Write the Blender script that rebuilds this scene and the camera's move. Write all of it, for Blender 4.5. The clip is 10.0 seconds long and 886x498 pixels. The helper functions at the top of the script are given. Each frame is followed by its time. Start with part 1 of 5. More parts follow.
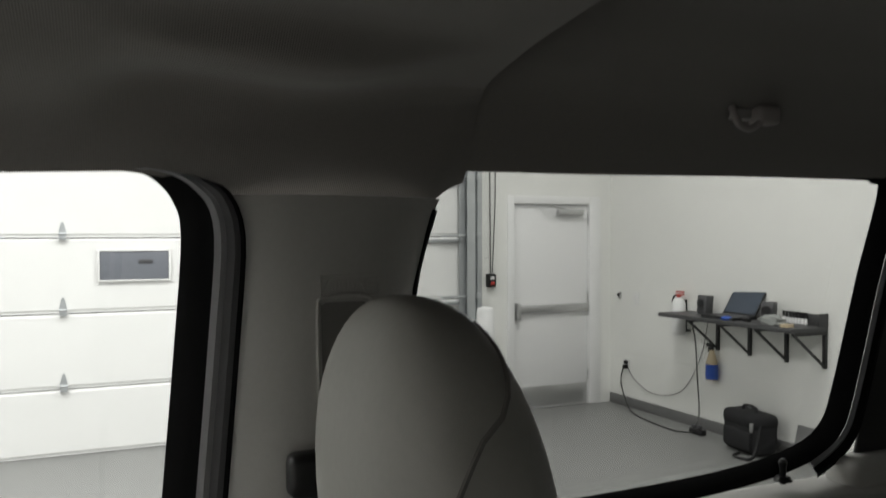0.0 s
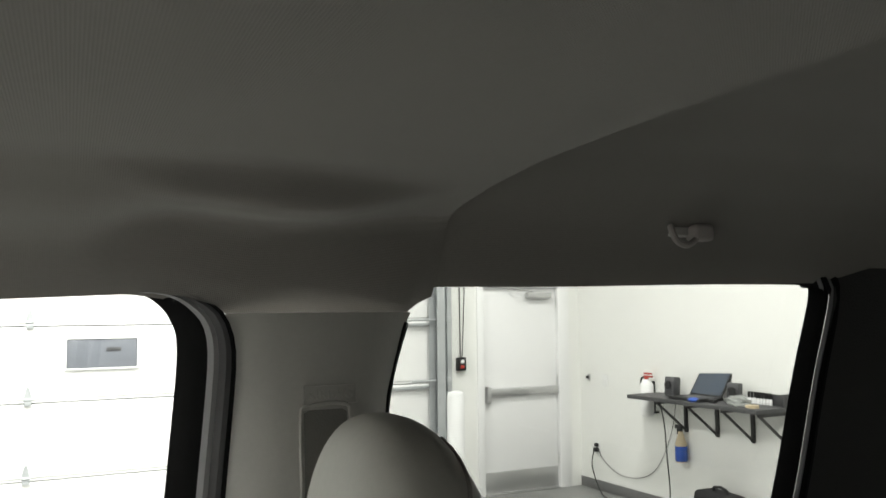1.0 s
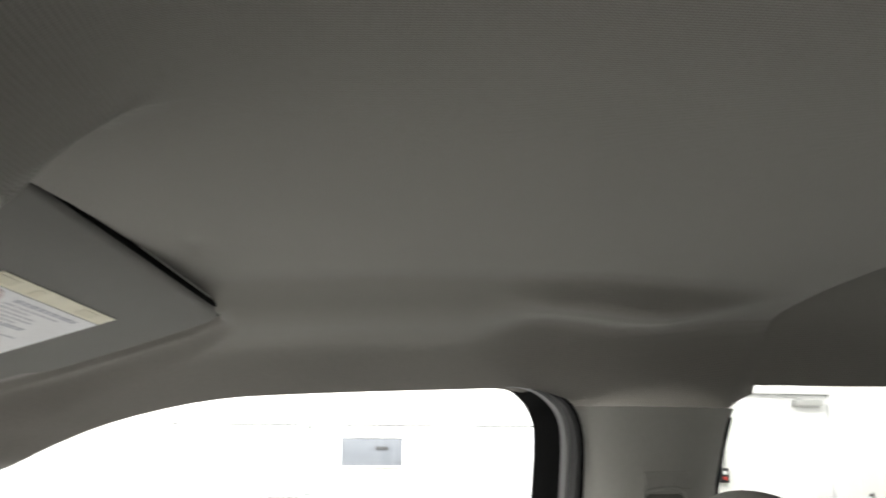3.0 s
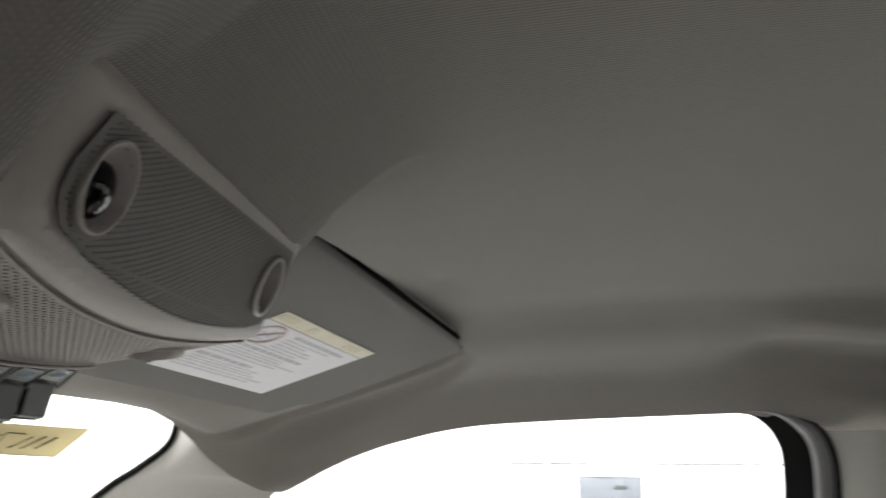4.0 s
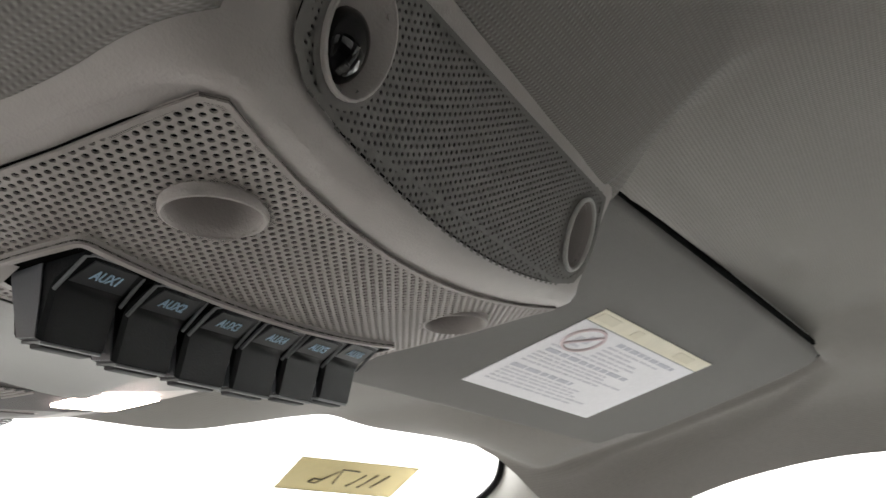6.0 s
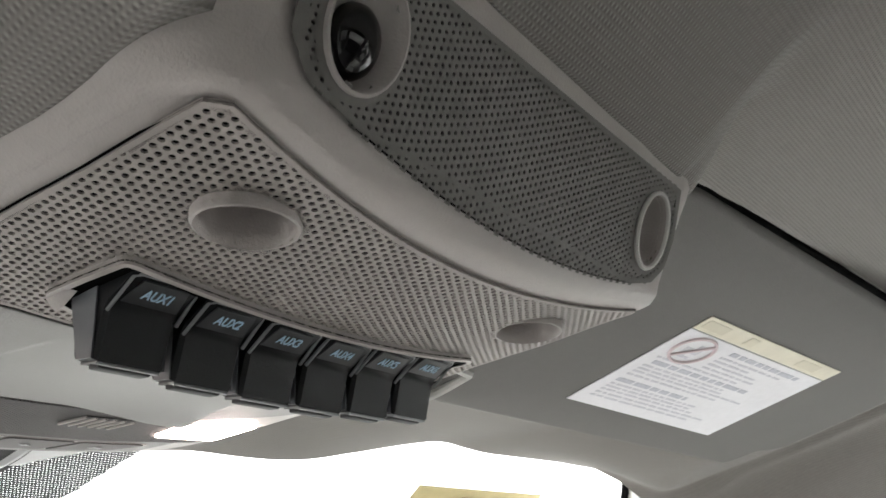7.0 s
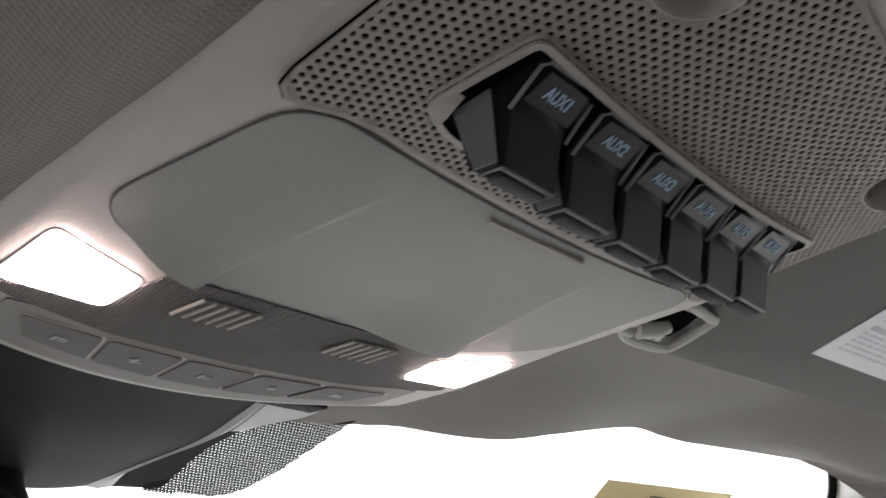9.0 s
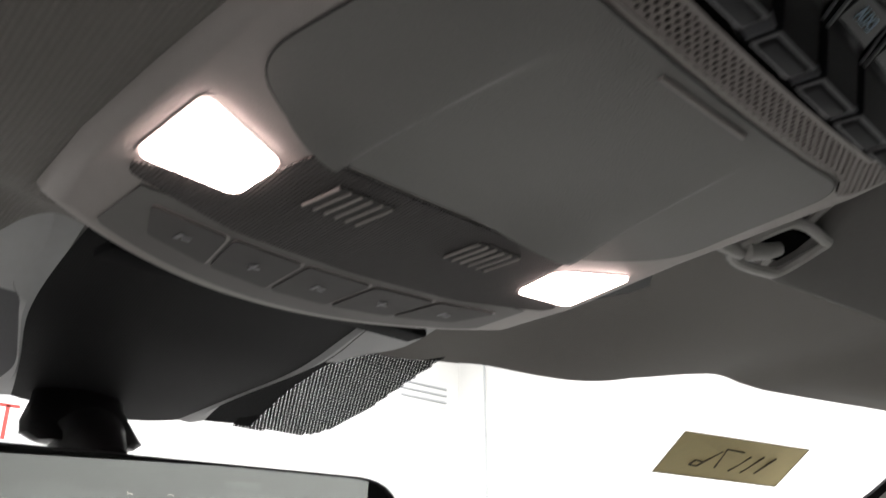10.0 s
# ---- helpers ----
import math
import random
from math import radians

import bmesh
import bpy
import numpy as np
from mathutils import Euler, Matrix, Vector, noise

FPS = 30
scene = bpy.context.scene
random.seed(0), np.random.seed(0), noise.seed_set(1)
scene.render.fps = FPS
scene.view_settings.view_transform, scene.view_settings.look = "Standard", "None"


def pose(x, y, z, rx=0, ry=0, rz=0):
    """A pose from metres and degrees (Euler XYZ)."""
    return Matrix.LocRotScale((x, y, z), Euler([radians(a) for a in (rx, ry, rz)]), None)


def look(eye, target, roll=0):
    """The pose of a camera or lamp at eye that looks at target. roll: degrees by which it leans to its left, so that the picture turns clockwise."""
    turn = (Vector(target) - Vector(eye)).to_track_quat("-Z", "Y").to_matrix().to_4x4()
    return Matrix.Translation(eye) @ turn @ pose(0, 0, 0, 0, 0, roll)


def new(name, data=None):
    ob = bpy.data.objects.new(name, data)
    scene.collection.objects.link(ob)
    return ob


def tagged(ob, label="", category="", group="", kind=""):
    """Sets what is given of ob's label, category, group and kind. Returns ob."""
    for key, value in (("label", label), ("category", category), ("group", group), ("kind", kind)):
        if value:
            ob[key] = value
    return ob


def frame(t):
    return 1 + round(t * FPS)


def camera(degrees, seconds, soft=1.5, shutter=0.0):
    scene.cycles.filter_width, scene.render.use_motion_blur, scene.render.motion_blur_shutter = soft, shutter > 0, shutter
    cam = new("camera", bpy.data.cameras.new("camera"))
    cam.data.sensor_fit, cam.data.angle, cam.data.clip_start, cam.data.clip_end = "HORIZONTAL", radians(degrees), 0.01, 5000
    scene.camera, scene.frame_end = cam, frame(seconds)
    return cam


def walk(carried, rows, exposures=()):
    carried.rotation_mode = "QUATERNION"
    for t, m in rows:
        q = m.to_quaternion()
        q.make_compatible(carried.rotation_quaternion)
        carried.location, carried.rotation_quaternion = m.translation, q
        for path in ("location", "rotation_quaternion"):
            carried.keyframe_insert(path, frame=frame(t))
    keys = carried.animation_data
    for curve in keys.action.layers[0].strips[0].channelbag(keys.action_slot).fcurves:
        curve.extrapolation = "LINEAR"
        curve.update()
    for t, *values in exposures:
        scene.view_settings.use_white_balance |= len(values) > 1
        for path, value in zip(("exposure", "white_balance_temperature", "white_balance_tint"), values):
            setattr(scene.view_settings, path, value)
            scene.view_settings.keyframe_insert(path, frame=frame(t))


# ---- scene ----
cam = camera(55.6, 10.0, shutter=0.5)
PATH = [
    (0, (-0.067, 0.207, 1.766), (1.748, -0.634, 1.728), -0.1),
    (0.5, (-0.115, 0.228, 1.788), (1.681, -0.648, 1.865), -0.4),
    (1, (-0.153, 0.248, 1.799), (1.624, -0.656, 1.952), -0.6),
    (1.5, (-0.178, 0.289, 1.797), (1.601, -0.601, 2.0), -0.7),
    (2, (-0.209, 0.309, 1.792), (1.623, -0.444, 2.071), -0.6),
    (2.2, (-0.229, 0.332, 1.79), (1.625, -0.347, 2.109), -0.2),
    (3.3, (-0.289, 0.404, 1.775), (1.651, 0.185, 2.207), 0.4),
    (3.5, (-0.313, 0.395, 1.765), (1.629, 0.281, 2.227), 0.3),
    (4, (-0.298, 0.408, 1.768), (1.635, 0.572, 2.252), 0.3),
    (4.5, (-0.282, 0.413, 1.764), (1.605, 0.831, 2.279), 0.6),
    (5, (-0.264, 0.429, 1.754), (1.574, 0.997, 2.303), 0.5),
    (5.5, (-0.237, 0.437, 1.744), (1.543, 1.137, 2.326), 0.7),
    (7, (-0.197, 0.418, 1.735), (1.332, 1.51, 2.42), -0.3),
    (7.5, (-0.191, 0.445, 1.721), (1.286, 1.586, 2.438), -0.4),
    (8, (-0.189, 0.473, 1.709), (1.243, 1.64, 2.477), -0.6),
    (8.5, (-0.202, 0.501, 1.7), (1.191, 1.7, 2.489), -0.4),
    (9, (-0.206, 0.517, 1.692), (1.158, 1.753, 2.474), -0.3),
    (9.5, (-0.215, 0.536, 1.685), (1.121, 1.808, 2.458), -0.0),
    (10, (-0.215, 0.564, 1.664), (1.112, 1.858, 2.418), -0.1),
]
EXPOSURES = [(0.0, 0.2, 6500, 10), (0.5, 0.55, 6550, 8), (1.0, 1.15, 6600, 7), (1.5, 1.62, 6600, 8), (2.0, 1.8, 6600, 9), (3.5, 1.83, 6500, 10), (5.0, 1.95, 6450, 12), (5.5, 2.0, 6450, 12), (7.0, 2.45, 6350, 11), (7.5, 2.35, 6200, 10), (8.0, 2.1, 6100, 11), (8.5, 1.8, 6100, 13), (9.2, 1.57, 6350, 14), (10.0, 0.72, 6400, 14)]
walk(cam, [(t, look(eye, target, roll)) for t, eye, target, roll in PATH], EXPOSURES)

# ---- world and lights ----
world = bpy.data.worlds.new("world")
scene.world = world
world.use_nodes = True
world.node_tree.nodes["Background"].inputs[0].default_value = (0.6, 0.65, 0.7, 1)
world.node_tree.nodes["Background"].inputs[1].default_value = 0.05

LAMP_W = 190.0
CEIL_Z = 5.0
LAMP_SPOTS = [(x, y) for x in (0.6, 4.4) for y in (-3.0, 1.2, 5.2)]
for x, y in LAMP_SPOTS:
    d = bpy.data.lights.new("ceiling_lamp", "AREA")
    d.shape, d.size, d.size_y, d.energy, d.color = "RECTANGLE", 1.2, 0.6, LAMP_W, (1.0, 0.985, 0.968)
    o = new("ceiling_lamp_light", d)
    o.location = (x, y, CEIL_Z - 0.16)


# ---- materials ----
def shader(name, color, rough=0.6, metal=0.0, spec=0.4, vary=0.08, vscale=9.0, bump=0.0, bscale=400.0, coat=0.0, fine=0.05, fscale=180.0):
    """Principled surface: colour varied at two scales, grain bump."""
    m = bpy.data.materials.new(name)
    m.use_nodes = True
    nt = m.node_tree
    p = nt.nodes["Principled BSDF"]
    p.inputs["Roughness"].default_value = rough
    p.inputs["Metallic"].default_value = metal
    p.inputs["Specular IOR Level"].default_value = spec
    p.inputs["Coat Weight"].default_value = coat
    tc = nt.nodes.new("ShaderNodeTexCoord")
    n1 = nt.nodes.new("ShaderNodeTexNoise")
    n1.inputs["Scale"].default_value, n1.inputs["Detail"].default_value = vscale, 4
    n2 = nt.nodes.new("ShaderNodeTexNoise")
    n2.inputs["Scale"].default_value, n2.inputs["Detail"].default_value = fscale, 2
    nt.links.new(tc.outputs["Object"], n1.inputs["Vector"])
    nt.links.new(tc.outputs["Object"], n2.inputs["Vector"])
    a = nt.nodes.new("ShaderNodeMath"); a.operation = "MULTIPLY_ADD"
    a.inputs[1].default_value, a.inputs[2].default_value = 2 * vary, 1 - vary
    nt.links.new(n1.outputs["Fac"], a.inputs[0])
    b = nt.nodes.new("ShaderNodeMath"); b.operation = "MULTIPLY_ADD"
    b.inputs[1].default_value, b.inputs[2].default_value = 2 * fine, 1 - fine
    nt.links.new(n2.outputs["Fac"], b.inputs[0])
    c = nt.nodes.new("ShaderNodeMath"); c.operation = "MULTIPLY"
    nt.links.new(a.outputs[0], c.inputs[0]); nt.links.new(b.outputs[0], c.inputs[1])
    v = nt.nodes.new("ShaderNodeVectorMath"); v.operation = "SCALE"
    v.inputs[0].default_value = color
    nt.links.new(c.outputs[0], v.inputs["Scale"])
    nt.links.new(v.outputs[0], p.inputs["Base Color"])
    if bump:
        n3 = nt.nodes.new("ShaderNodeTexNoise")
        n3.inputs["Scale"].default_value, n3.inputs["Detail"].default_value = bscale, 3
        nt.links.new(tc.outputs["Object"], n3.inputs["Vector"])
        bm_ = nt.nodes.new("ShaderNodeBump")
        bm_.inputs["Strength"].default_value, bm_.inputs["Distance"].default_value = bump, 0.001
        nt.links.new(n3.outputs["Fac"], bm_.inputs["Height"])
        nt.links.new(bm_.outputs[0], p.inputs["Normal"])
    return m


def knit(name, color, cell=0.0026, rough=0.95, depth=0.5):
    """Knitted headliner cloth: crossed waves as relief, slight two-scale mottling."""
    m = shader(name, color, rough=rough, spec=0.15, vary=0.06, vscale=5.0, fine=0.08, fscale=260.0)
    nt = m.node_tree
    p = nt.nodes["Principled BSDF"]
    p.inputs["Sheen Weight"].default_value = 0.25
    p.inputs["Sheen Roughness"].default_value = 0.6
    tc = nt.nodes.new("ShaderNodeTexCoord")
    waves = []
    for turn in (0.0, 90.0):
        mp = nt.nodes.new("ShaderNodeMapping")
        mp.inputs["Rotation"].default_value = (0, 0, radians(turn + 3))
        w = nt.nodes.new("ShaderNodeTexWave")
        w.inputs["Scale"].default_value = 0.314 / cell
        w.inputs["Distortion"].default_value = 0.45
        w.inputs["Detail"].default_value = 1.0
        w.inputs["Detail Scale"].default_value = 2.0
        nt.links.new(tc.outputs["Object"], mp.inputs["Vector"])
        nt.links.new(mp.outputs[0], w.inputs["Vector"])
        waves.append(w)
    mul = nt.nodes.new("ShaderNodeMath"); mul.operation = "MULTIPLY"
    nt.links.new(waves[0].outputs["Fac"], mul.inputs[0]); nt.links.new(waves[1].outputs["Fac"], mul.inputs[1])
    bp = nt.nodes.new("ShaderNodeBump")
    bp.inputs["Strength"].default_value, bp.inputs["Distance"].default_value = depth, 0.0012
    nt.links.new(mul.outputs[0], bp.inputs["Height"])
    nt.links.new(bp.outputs[0], p.inputs["Normal"])
    return m


def pane_material(name, gloss=0.05, tint=(1, 1, 1)):
    m = bpy.data.materials.new(name)
    m.use_nodes = True
    nt = m.node_tree
    nt.nodes.clear()
    out = nt.nodes.new("ShaderNodeOutputMaterial")
    mix = nt.nodes.new("ShaderNodeMixShader")
    tr = nt.nodes.new("ShaderNodeBsdfTransparent")
    tr.inputs[0].default_value = (*tint, 1)
    gl = nt.nodes.new("ShaderNodeBsdfGlossy")
    gl.inputs["Roughness"].default_value = 0.02
    mix.inputs[0].default_value = gloss
    nt.links.new(tr.outputs[0], mix.inputs[1]); nt.links.new(gl.outputs[0], mix.inputs[2])
    nt.links.new(mix.outputs[0], out.inputs[0])
    return m


def glow(name, color, strength):
    m = bpy.data.materials.new(name)
    m.use_nodes = True
    p = m.node_tree.nodes["Principled BSDF"]
    p.inputs["Base Color"].default_value = (0.8, 0.8, 0.8, 1)
    p.inputs["Emission Color"].default_value = (*color, 1)
    p.inputs["Emission Strength"].default_value = strength
    return m


M_HEAD = knit("headliner_cloth", (0.196, 0.182, 0.170), cell=0.0019, depth=0.38)
M_TRIM = shader("pillar_plastic", (0.50, 0.494, 0.474), rough=0.55, bump=0.25, bscale=900, vary=0.04)
M_CONS = shader("console_plastic", (0.395, 0.362, 0.347), rough=0.5, bump=0.2, bscale=1100, vary=0.04, fine=0.04)
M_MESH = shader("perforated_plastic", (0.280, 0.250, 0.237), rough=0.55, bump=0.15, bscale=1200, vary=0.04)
M_BIN = shader("bin_plastic", (0.205, 0.199, 0.193), rough=0.55, bump=0.3, bscale=1300, vary=0.04, fine=0.07, fscale=900)
M_GREY = knit("front_trim_plastic", (0.125, 0.118, 0.116), cell=0.0016, rough=0.75, depth=1.0)
M_GREY.node_tree.nodes["Principled BSDF"].inputs["Sheen Weight"].default_value = 0.0
# Darker copy of the perforated plastic: the rear face's shade is in its colour.
M_MESH_SHADED = shader("perforated_plastic_shaded", (0.155, 0.148, 0.138), rough=0.65, bump=0.15, bscale=1200, vary=0.04)
# Paler than the console plastic: the blind recess's rim highlight is in the colour.
M_RING_LIT = shader("lit_ring_plastic", (0.56, 0.55, 0.53), rough=0.35, vary=0.03)
# Grey plastic of the switch sides, lightened to stand for light reflected there.
M_CHEEK = shader("switch_side_plastic", (0.13, 0.136, 0.148), rough=0.4, vary=0.06, bump=0.1, bscale=1500)
M_BPANEL = shader("button_panel_plastic", (0.19, 0.181, 0.176), rough=0.6, bump=0.2, bscale=1200, vary=0.04)
M_BUTTON = shader("button_plastic", (0.14, 0.134, 0.132), rough=0.7, spec=0.2, bump=0.1, bscale=1200, vary=0.03)
# Near-black colour used in place of shade in gaps, holes and recesses.
M_SHADE = shader("shadow_gap", (0.002, 0.002, 0.002), rough=0.95, spec=0.05, vary=0.02)
# Unseen body skin, kept dark so it bounces little light into the cab.
M_SKIN = shader("unseen_dark_skin", (0.02, 0.021, 0.023), rough=0.35, coat=0.5, vary=0.04)
M_BLACK = shader("black_plastic", (0.012, 0.012, 0.013), rough=0.4, bump=0.15, bscale=1300, vary=0.1)
M_PAD = shader("switch_pad_plastic", (0.035, 0.037, 0.041), rough=0.3, spec=0.6, vary=0.08)
M_FOOT = shader("switch_foot_plastic", (0.024, 0.025, 0.028), rough=0.75, vary=0.08)
M_SWITCH = shader("switch_plastic", (0.004, 0.0045, 0.006), rough=0.45, spec=0.22, bump=0.12, bscale=1500, vary=0.1)
M_SWEDGE = shader("switch_edge", (0.20, 0.204, 0.212), rough=0.35, vary=0.05)
M_COVER = shader("matt_black_plastic", (0.010, 0.010, 0.011), rough=0.8, spec=0.15, bump=0.3, bscale=900, vary=0.1)
M_RUBBER = shader("black_rubber", (0.005, 0.005, 0.0055), rough=0.8, spec=0.15, bump=0.2, bscale=700)
M_STRIP = shader("weatherstrip_grey", (0.16, 0.16, 0.17), rough=0.7, bump=0.3, bscale=600)
M_PATCH = shader("light_grey_plastic", (0.60, 0.605, 0.61), rough=0.5, bump=0.15, bscale=900)
M_FLOCK = shader("flocked_strip", (0.40, 0.40, 0.42), rough=0.9, bump=0.3, bscale=600)
M_GLOSS = shader("lens_black", (0.006, 0.006, 0.007), rough=0.06, vary=0.02)
M_COVERFACE = knit("cover_mesh_plastic", (0.017, 0.017, 0.018), cell=0.0015, rough=0.6, depth=0.12)
M_COVERFACE.node_tree.nodes["Principled BSDF"].inputs["Sheen Weight"].default_value = 0.05
M_VISOR = shader("visor_vinyl", (0.140, 0.134, 0.127), rough=0.7, bump=0.4, bscale=1000, vary=0.05)
M_PAPER = shader("label_paper", (0.86, 0.85, 0.89), rough=0.6, vary=0.03, vscale=30)
M_YELLOW = shader("label_yellow", (0.82, 0.77, 0.64), rough=0.6, vary=0.12, vscale=60)
M_INK = shader("label_ink", (0.58, 0.58, 0.65), rough=0.7, vary=0.25, vscale=500)
M_INKL = shader("label_ink_light", (0.68, 0.67, 0.73), rough=0.7, vary=0.2, vscale=700)
M_RED = shader("label_red", (0.74, 0.63, 0.66), rough=0.7, vary=0.1)
M_STICK = shader("sticker_paper", (0.80, 0.66, 0.34), rough=0.7, vary=0.08, vscale=20)
M_PEN = shader("pen_ink", (0.19, 0.16, 0.10), rough=0.7)
M_BLUE = shader("switch_legend", (0.42, 0.58, 0.74), rough=0.5, vary=0.05)
M_LENS = glow("lamp_lens", (1.0, 0.78, 0.70), 16.0)
M_SILVER = shader("icon_paint", (0.30, 0.30, 0.31), rough=0.5)
M_MIRROR = shader("mirror_glass", (0.86, 0.90, 0.88), rough=0.01, metal=1.0, vary=0.0, fine=0.0)
M_PANE = pane_material("clear_pane", 0.03, (0.82, 0.83, 0.825))
M_PRIVACY = pane_material("tinted_pane", 0.03, (0.57, 0.577, 0.57))
M_BACKLITE = pane_material("dark_tinted_pane", 0.03, (0.42, 0.425, 0.42))
M_SCREENPANE = pane_material("windscreen_pane", 0.03, (0.82, 0.83, 0.825))
M_SEAT = shader("seat_vinyl", (0.40, 0.397, 0.372), rough=0.6, bump=0.10, bscale=900, vary=0.05)
M_SEATSIDE = shader("seat_vinyl_dark", (0.20, 0.195, 0.185), rough=0.55, bump=0.35, bscale=500, vary=0.06)
M_CARPET = shader("cab_lining", (0.045, 0.045, 0.045), rough=0.95, bump=0.6, bscale=300)
M_DASH = shader("dash_vinyl", (0.17, 0.168, 0.16), rough=0.7, bump=0.3, bscale=500, vary=0.06)
M_WALL = shader("white_wall_paint", (0.80, 0.80, 0.775), rough=0.6, vary=0.025, vscale=0.8, bump=0.1, bscale=120, fine=0.02, fscale=30)
M_FLOOR = shader("epoxy_floor", (0.215, 0.218, 0.212), rough=0.4, vary=0.10, vscale=0.9, fine=0.04, fscale=9)
M_BASE = shader("grey_baseboard", (0.16, 0.16, 0.16), rough=0.5, vary=0.06)
M_WHITE = shader("white_enamel", (0.80, 0.80, 0.80), rough=0.4, vary=0.03, vscale=2.0)
M_OHD = shader("white_door_steel", (0.82, 0.82, 0.81), rough=0.45, vary=0.03, vscale=2.0, bump=0.15, bscale=60)
M_STEEL = shader("brushed_steel", (0.55, 0.55, 0.55), rough=0.35, metal=0.9, vary=0.1, vscale=12)
M_GALV = shader("galvanised_steel", (0.50, 0.52, 0.53), rough=0.5, metal=0.6, vary=0.18, vscale=15)
M_SHELF = shader("dark_laminate", (0.055, 0.055, 0.057), rough=0.5, vary=0.15, vscale=12)
M_BRACK = shader("black_steel", (0.02, 0.02, 0.02), rough=0.45)
M_FABRIC = shader("black_nylon", (0.014, 0.014, 0.015), rough=0.85, bump=0.6, bscale=250, vary=0.3, vscale=20)
M_SCREEN = shader("laptop_screen", (0.045, 0.06, 0.085), rough=0.2, vary=0.15, vscale=8)
M_REDP = shader("red_paint", (0.45, 0.05, 0.04), rough=0.4)
M_BLUEP = shader("blue_plastic", (0.03, 0.09, 0.40), rough=0.4)
M_CLEARP = shader("amber_plastic", (0.55, 0.45, 0.30), rough=0.4)
M_RAG = shader("grey_cloth", (0.25, 0.26, 0.25), rough=0.9, bump=0.6, bscale=120, vary=0.3, vscale=25)
# Joint shade of the bin door as dark grey; also backs the mic grille.
M_SEAM = shader("seam_shadow", (0.085, 0.082, 0.080), rough=0.8)
M_LITE = shader("door_lite_panel", (0.17, 0.18, 0.205), rough=0.25, vary=0.06, vscale=4)
M_DGREY = shader("dark_grey_plastic", (0.07, 0.07, 0.075), rough=0.5, vary=0.1)


# ---- mesh helpers ----
def part(name, bm, mat, parent=None, label="", smooth=True):
    me = bpy.data.meshes.new(name)
    bmesh.ops.recalc_face_normals(bm, faces=bm.faces[:])
    bm.to_mesh(me)
    bm.free()
    me.materials.append(mat)
    if smooth:
        me.shade_smooth()
        me.set_sharp_from_angle(angle=radians(38))
    ob = new(name, me)
    if parent is not None:
        ob.parent = parent
    if label:
        ob["label"] = label
    return ob


def thing(name, label, category, group="", kind=""):
    return tagged(new(name), label, category, group, kind)


def box(x0, x1, y0, y1, z0, z1, bevel=0.0, seg=2, m=None):
    bm = bmesh.new()
    bmesh.ops.create_cube(bm, size=1.0, matrix=Matrix.Translation(((x0 + x1) / 2, (y0 + y1) / 2, (z0 + z1) / 2)) @ Matrix.Diagonal((abs(x1 - x0), abs(y1 - y0), abs(z1 - z0), 1)))
    if bevel:
        bmesh.ops.bevel(bm, geom=bm.edges[:], offset=bevel, segments=seg, profile=0.5, affect="EDGES")
    if m is not None:
        bmesh.ops.transform(bm, matrix=m, verts=bm.verts[:])
    return bm


def merge(*bms):
    out = bms[0]
    for b in bms[1:]:
        me = bpy.data.meshes.new("tmp")
        b.to_mesh(me)
        out.from_mesh(me)
        b.free()
        bpy.data.meshes.remove(me)
    return out


def tube(points, r, n=8, cap=True, closed=False):
    """A round bar swept along points; r is one radius or one per point."""
    bm = bmesh.new()
    pts = [Vector(p) for p in points]
    k = len(pts)
    rings = []
    ref = None
    for i, p in enumerate(pts):
        if closed:
            d = pts[(i + 1) % k] - pts[i - 1]
        else:
            d = pts[min(i + 1, k - 1)] - pts[max(i - 1, 0)]
        d.normalize()
        if ref is None:
            ref = d.orthogonal().normalized()
        ref = (ref - d * ref.dot(d)).normalized()
        s = d.cross(ref)
        rr = r[i] if isinstance(r, (list, tuple)) else r
        rings.append([bm.verts.new(p + (ref * math.cos(a) + s * math.sin(a)) * rr) for a in [2 * math.pi * j / n for j in range(n)]])
    for i in range(k if closed else k - 1):
        a, b = rings[i], rings[(i + 1) % k]
        for j in range(n):
            bm.faces.new((a[j], a[(j + 1) % n], b[(j + 1) % n], b[j]))
    if cap and not closed:
        bm.faces.new(rings[0][::-1])
        bm.faces.new(rings[-1])
    return bm


def loft(rows, closed=False):
    """Faces between rows of points of equal length."""
    bm = bmesh.new()
    vs = [[bm.verts.new(p) for p in row] for row in rows]
    for a, b in zip(vs, vs[1:]):
        k = len(a)
        for j in range(k if closed else k - 1):
            bm.faces.new((a[j], a[(j + 1) % k], b[(j + 1) % k], b[j]))
    return bm


def thicken(bm, t):
    """Give an open sheet a thickness against its normals."""
    bmesh.ops.recalc_face_normals(bm, faces=bm.faces[:])
    bmesh.ops.solidify(bm, geom=bm.faces[:], thickness=t)
    return bm


def slab(poly, zf, t, up=None):
    """A plate whose outline is poly in plan; zf(x, y) is its lower face, t its height."""
    bm = bmesh.new()
    lo = [bm.verts.new((x, y, zf(x, y))) for x, y in poly]
    hi = [bm.verts.new((x, y, zf(x, y) + t)) for x, y in poly]
    k = len(poly)
    bm.faces.new(lo)
    bm.faces.new(hi[::-1])
    for j in range(k):
        bm.faces.new((lo[j], hi[j], hi[(j + 1) % k], lo[(j + 1) % k]))
    return bm


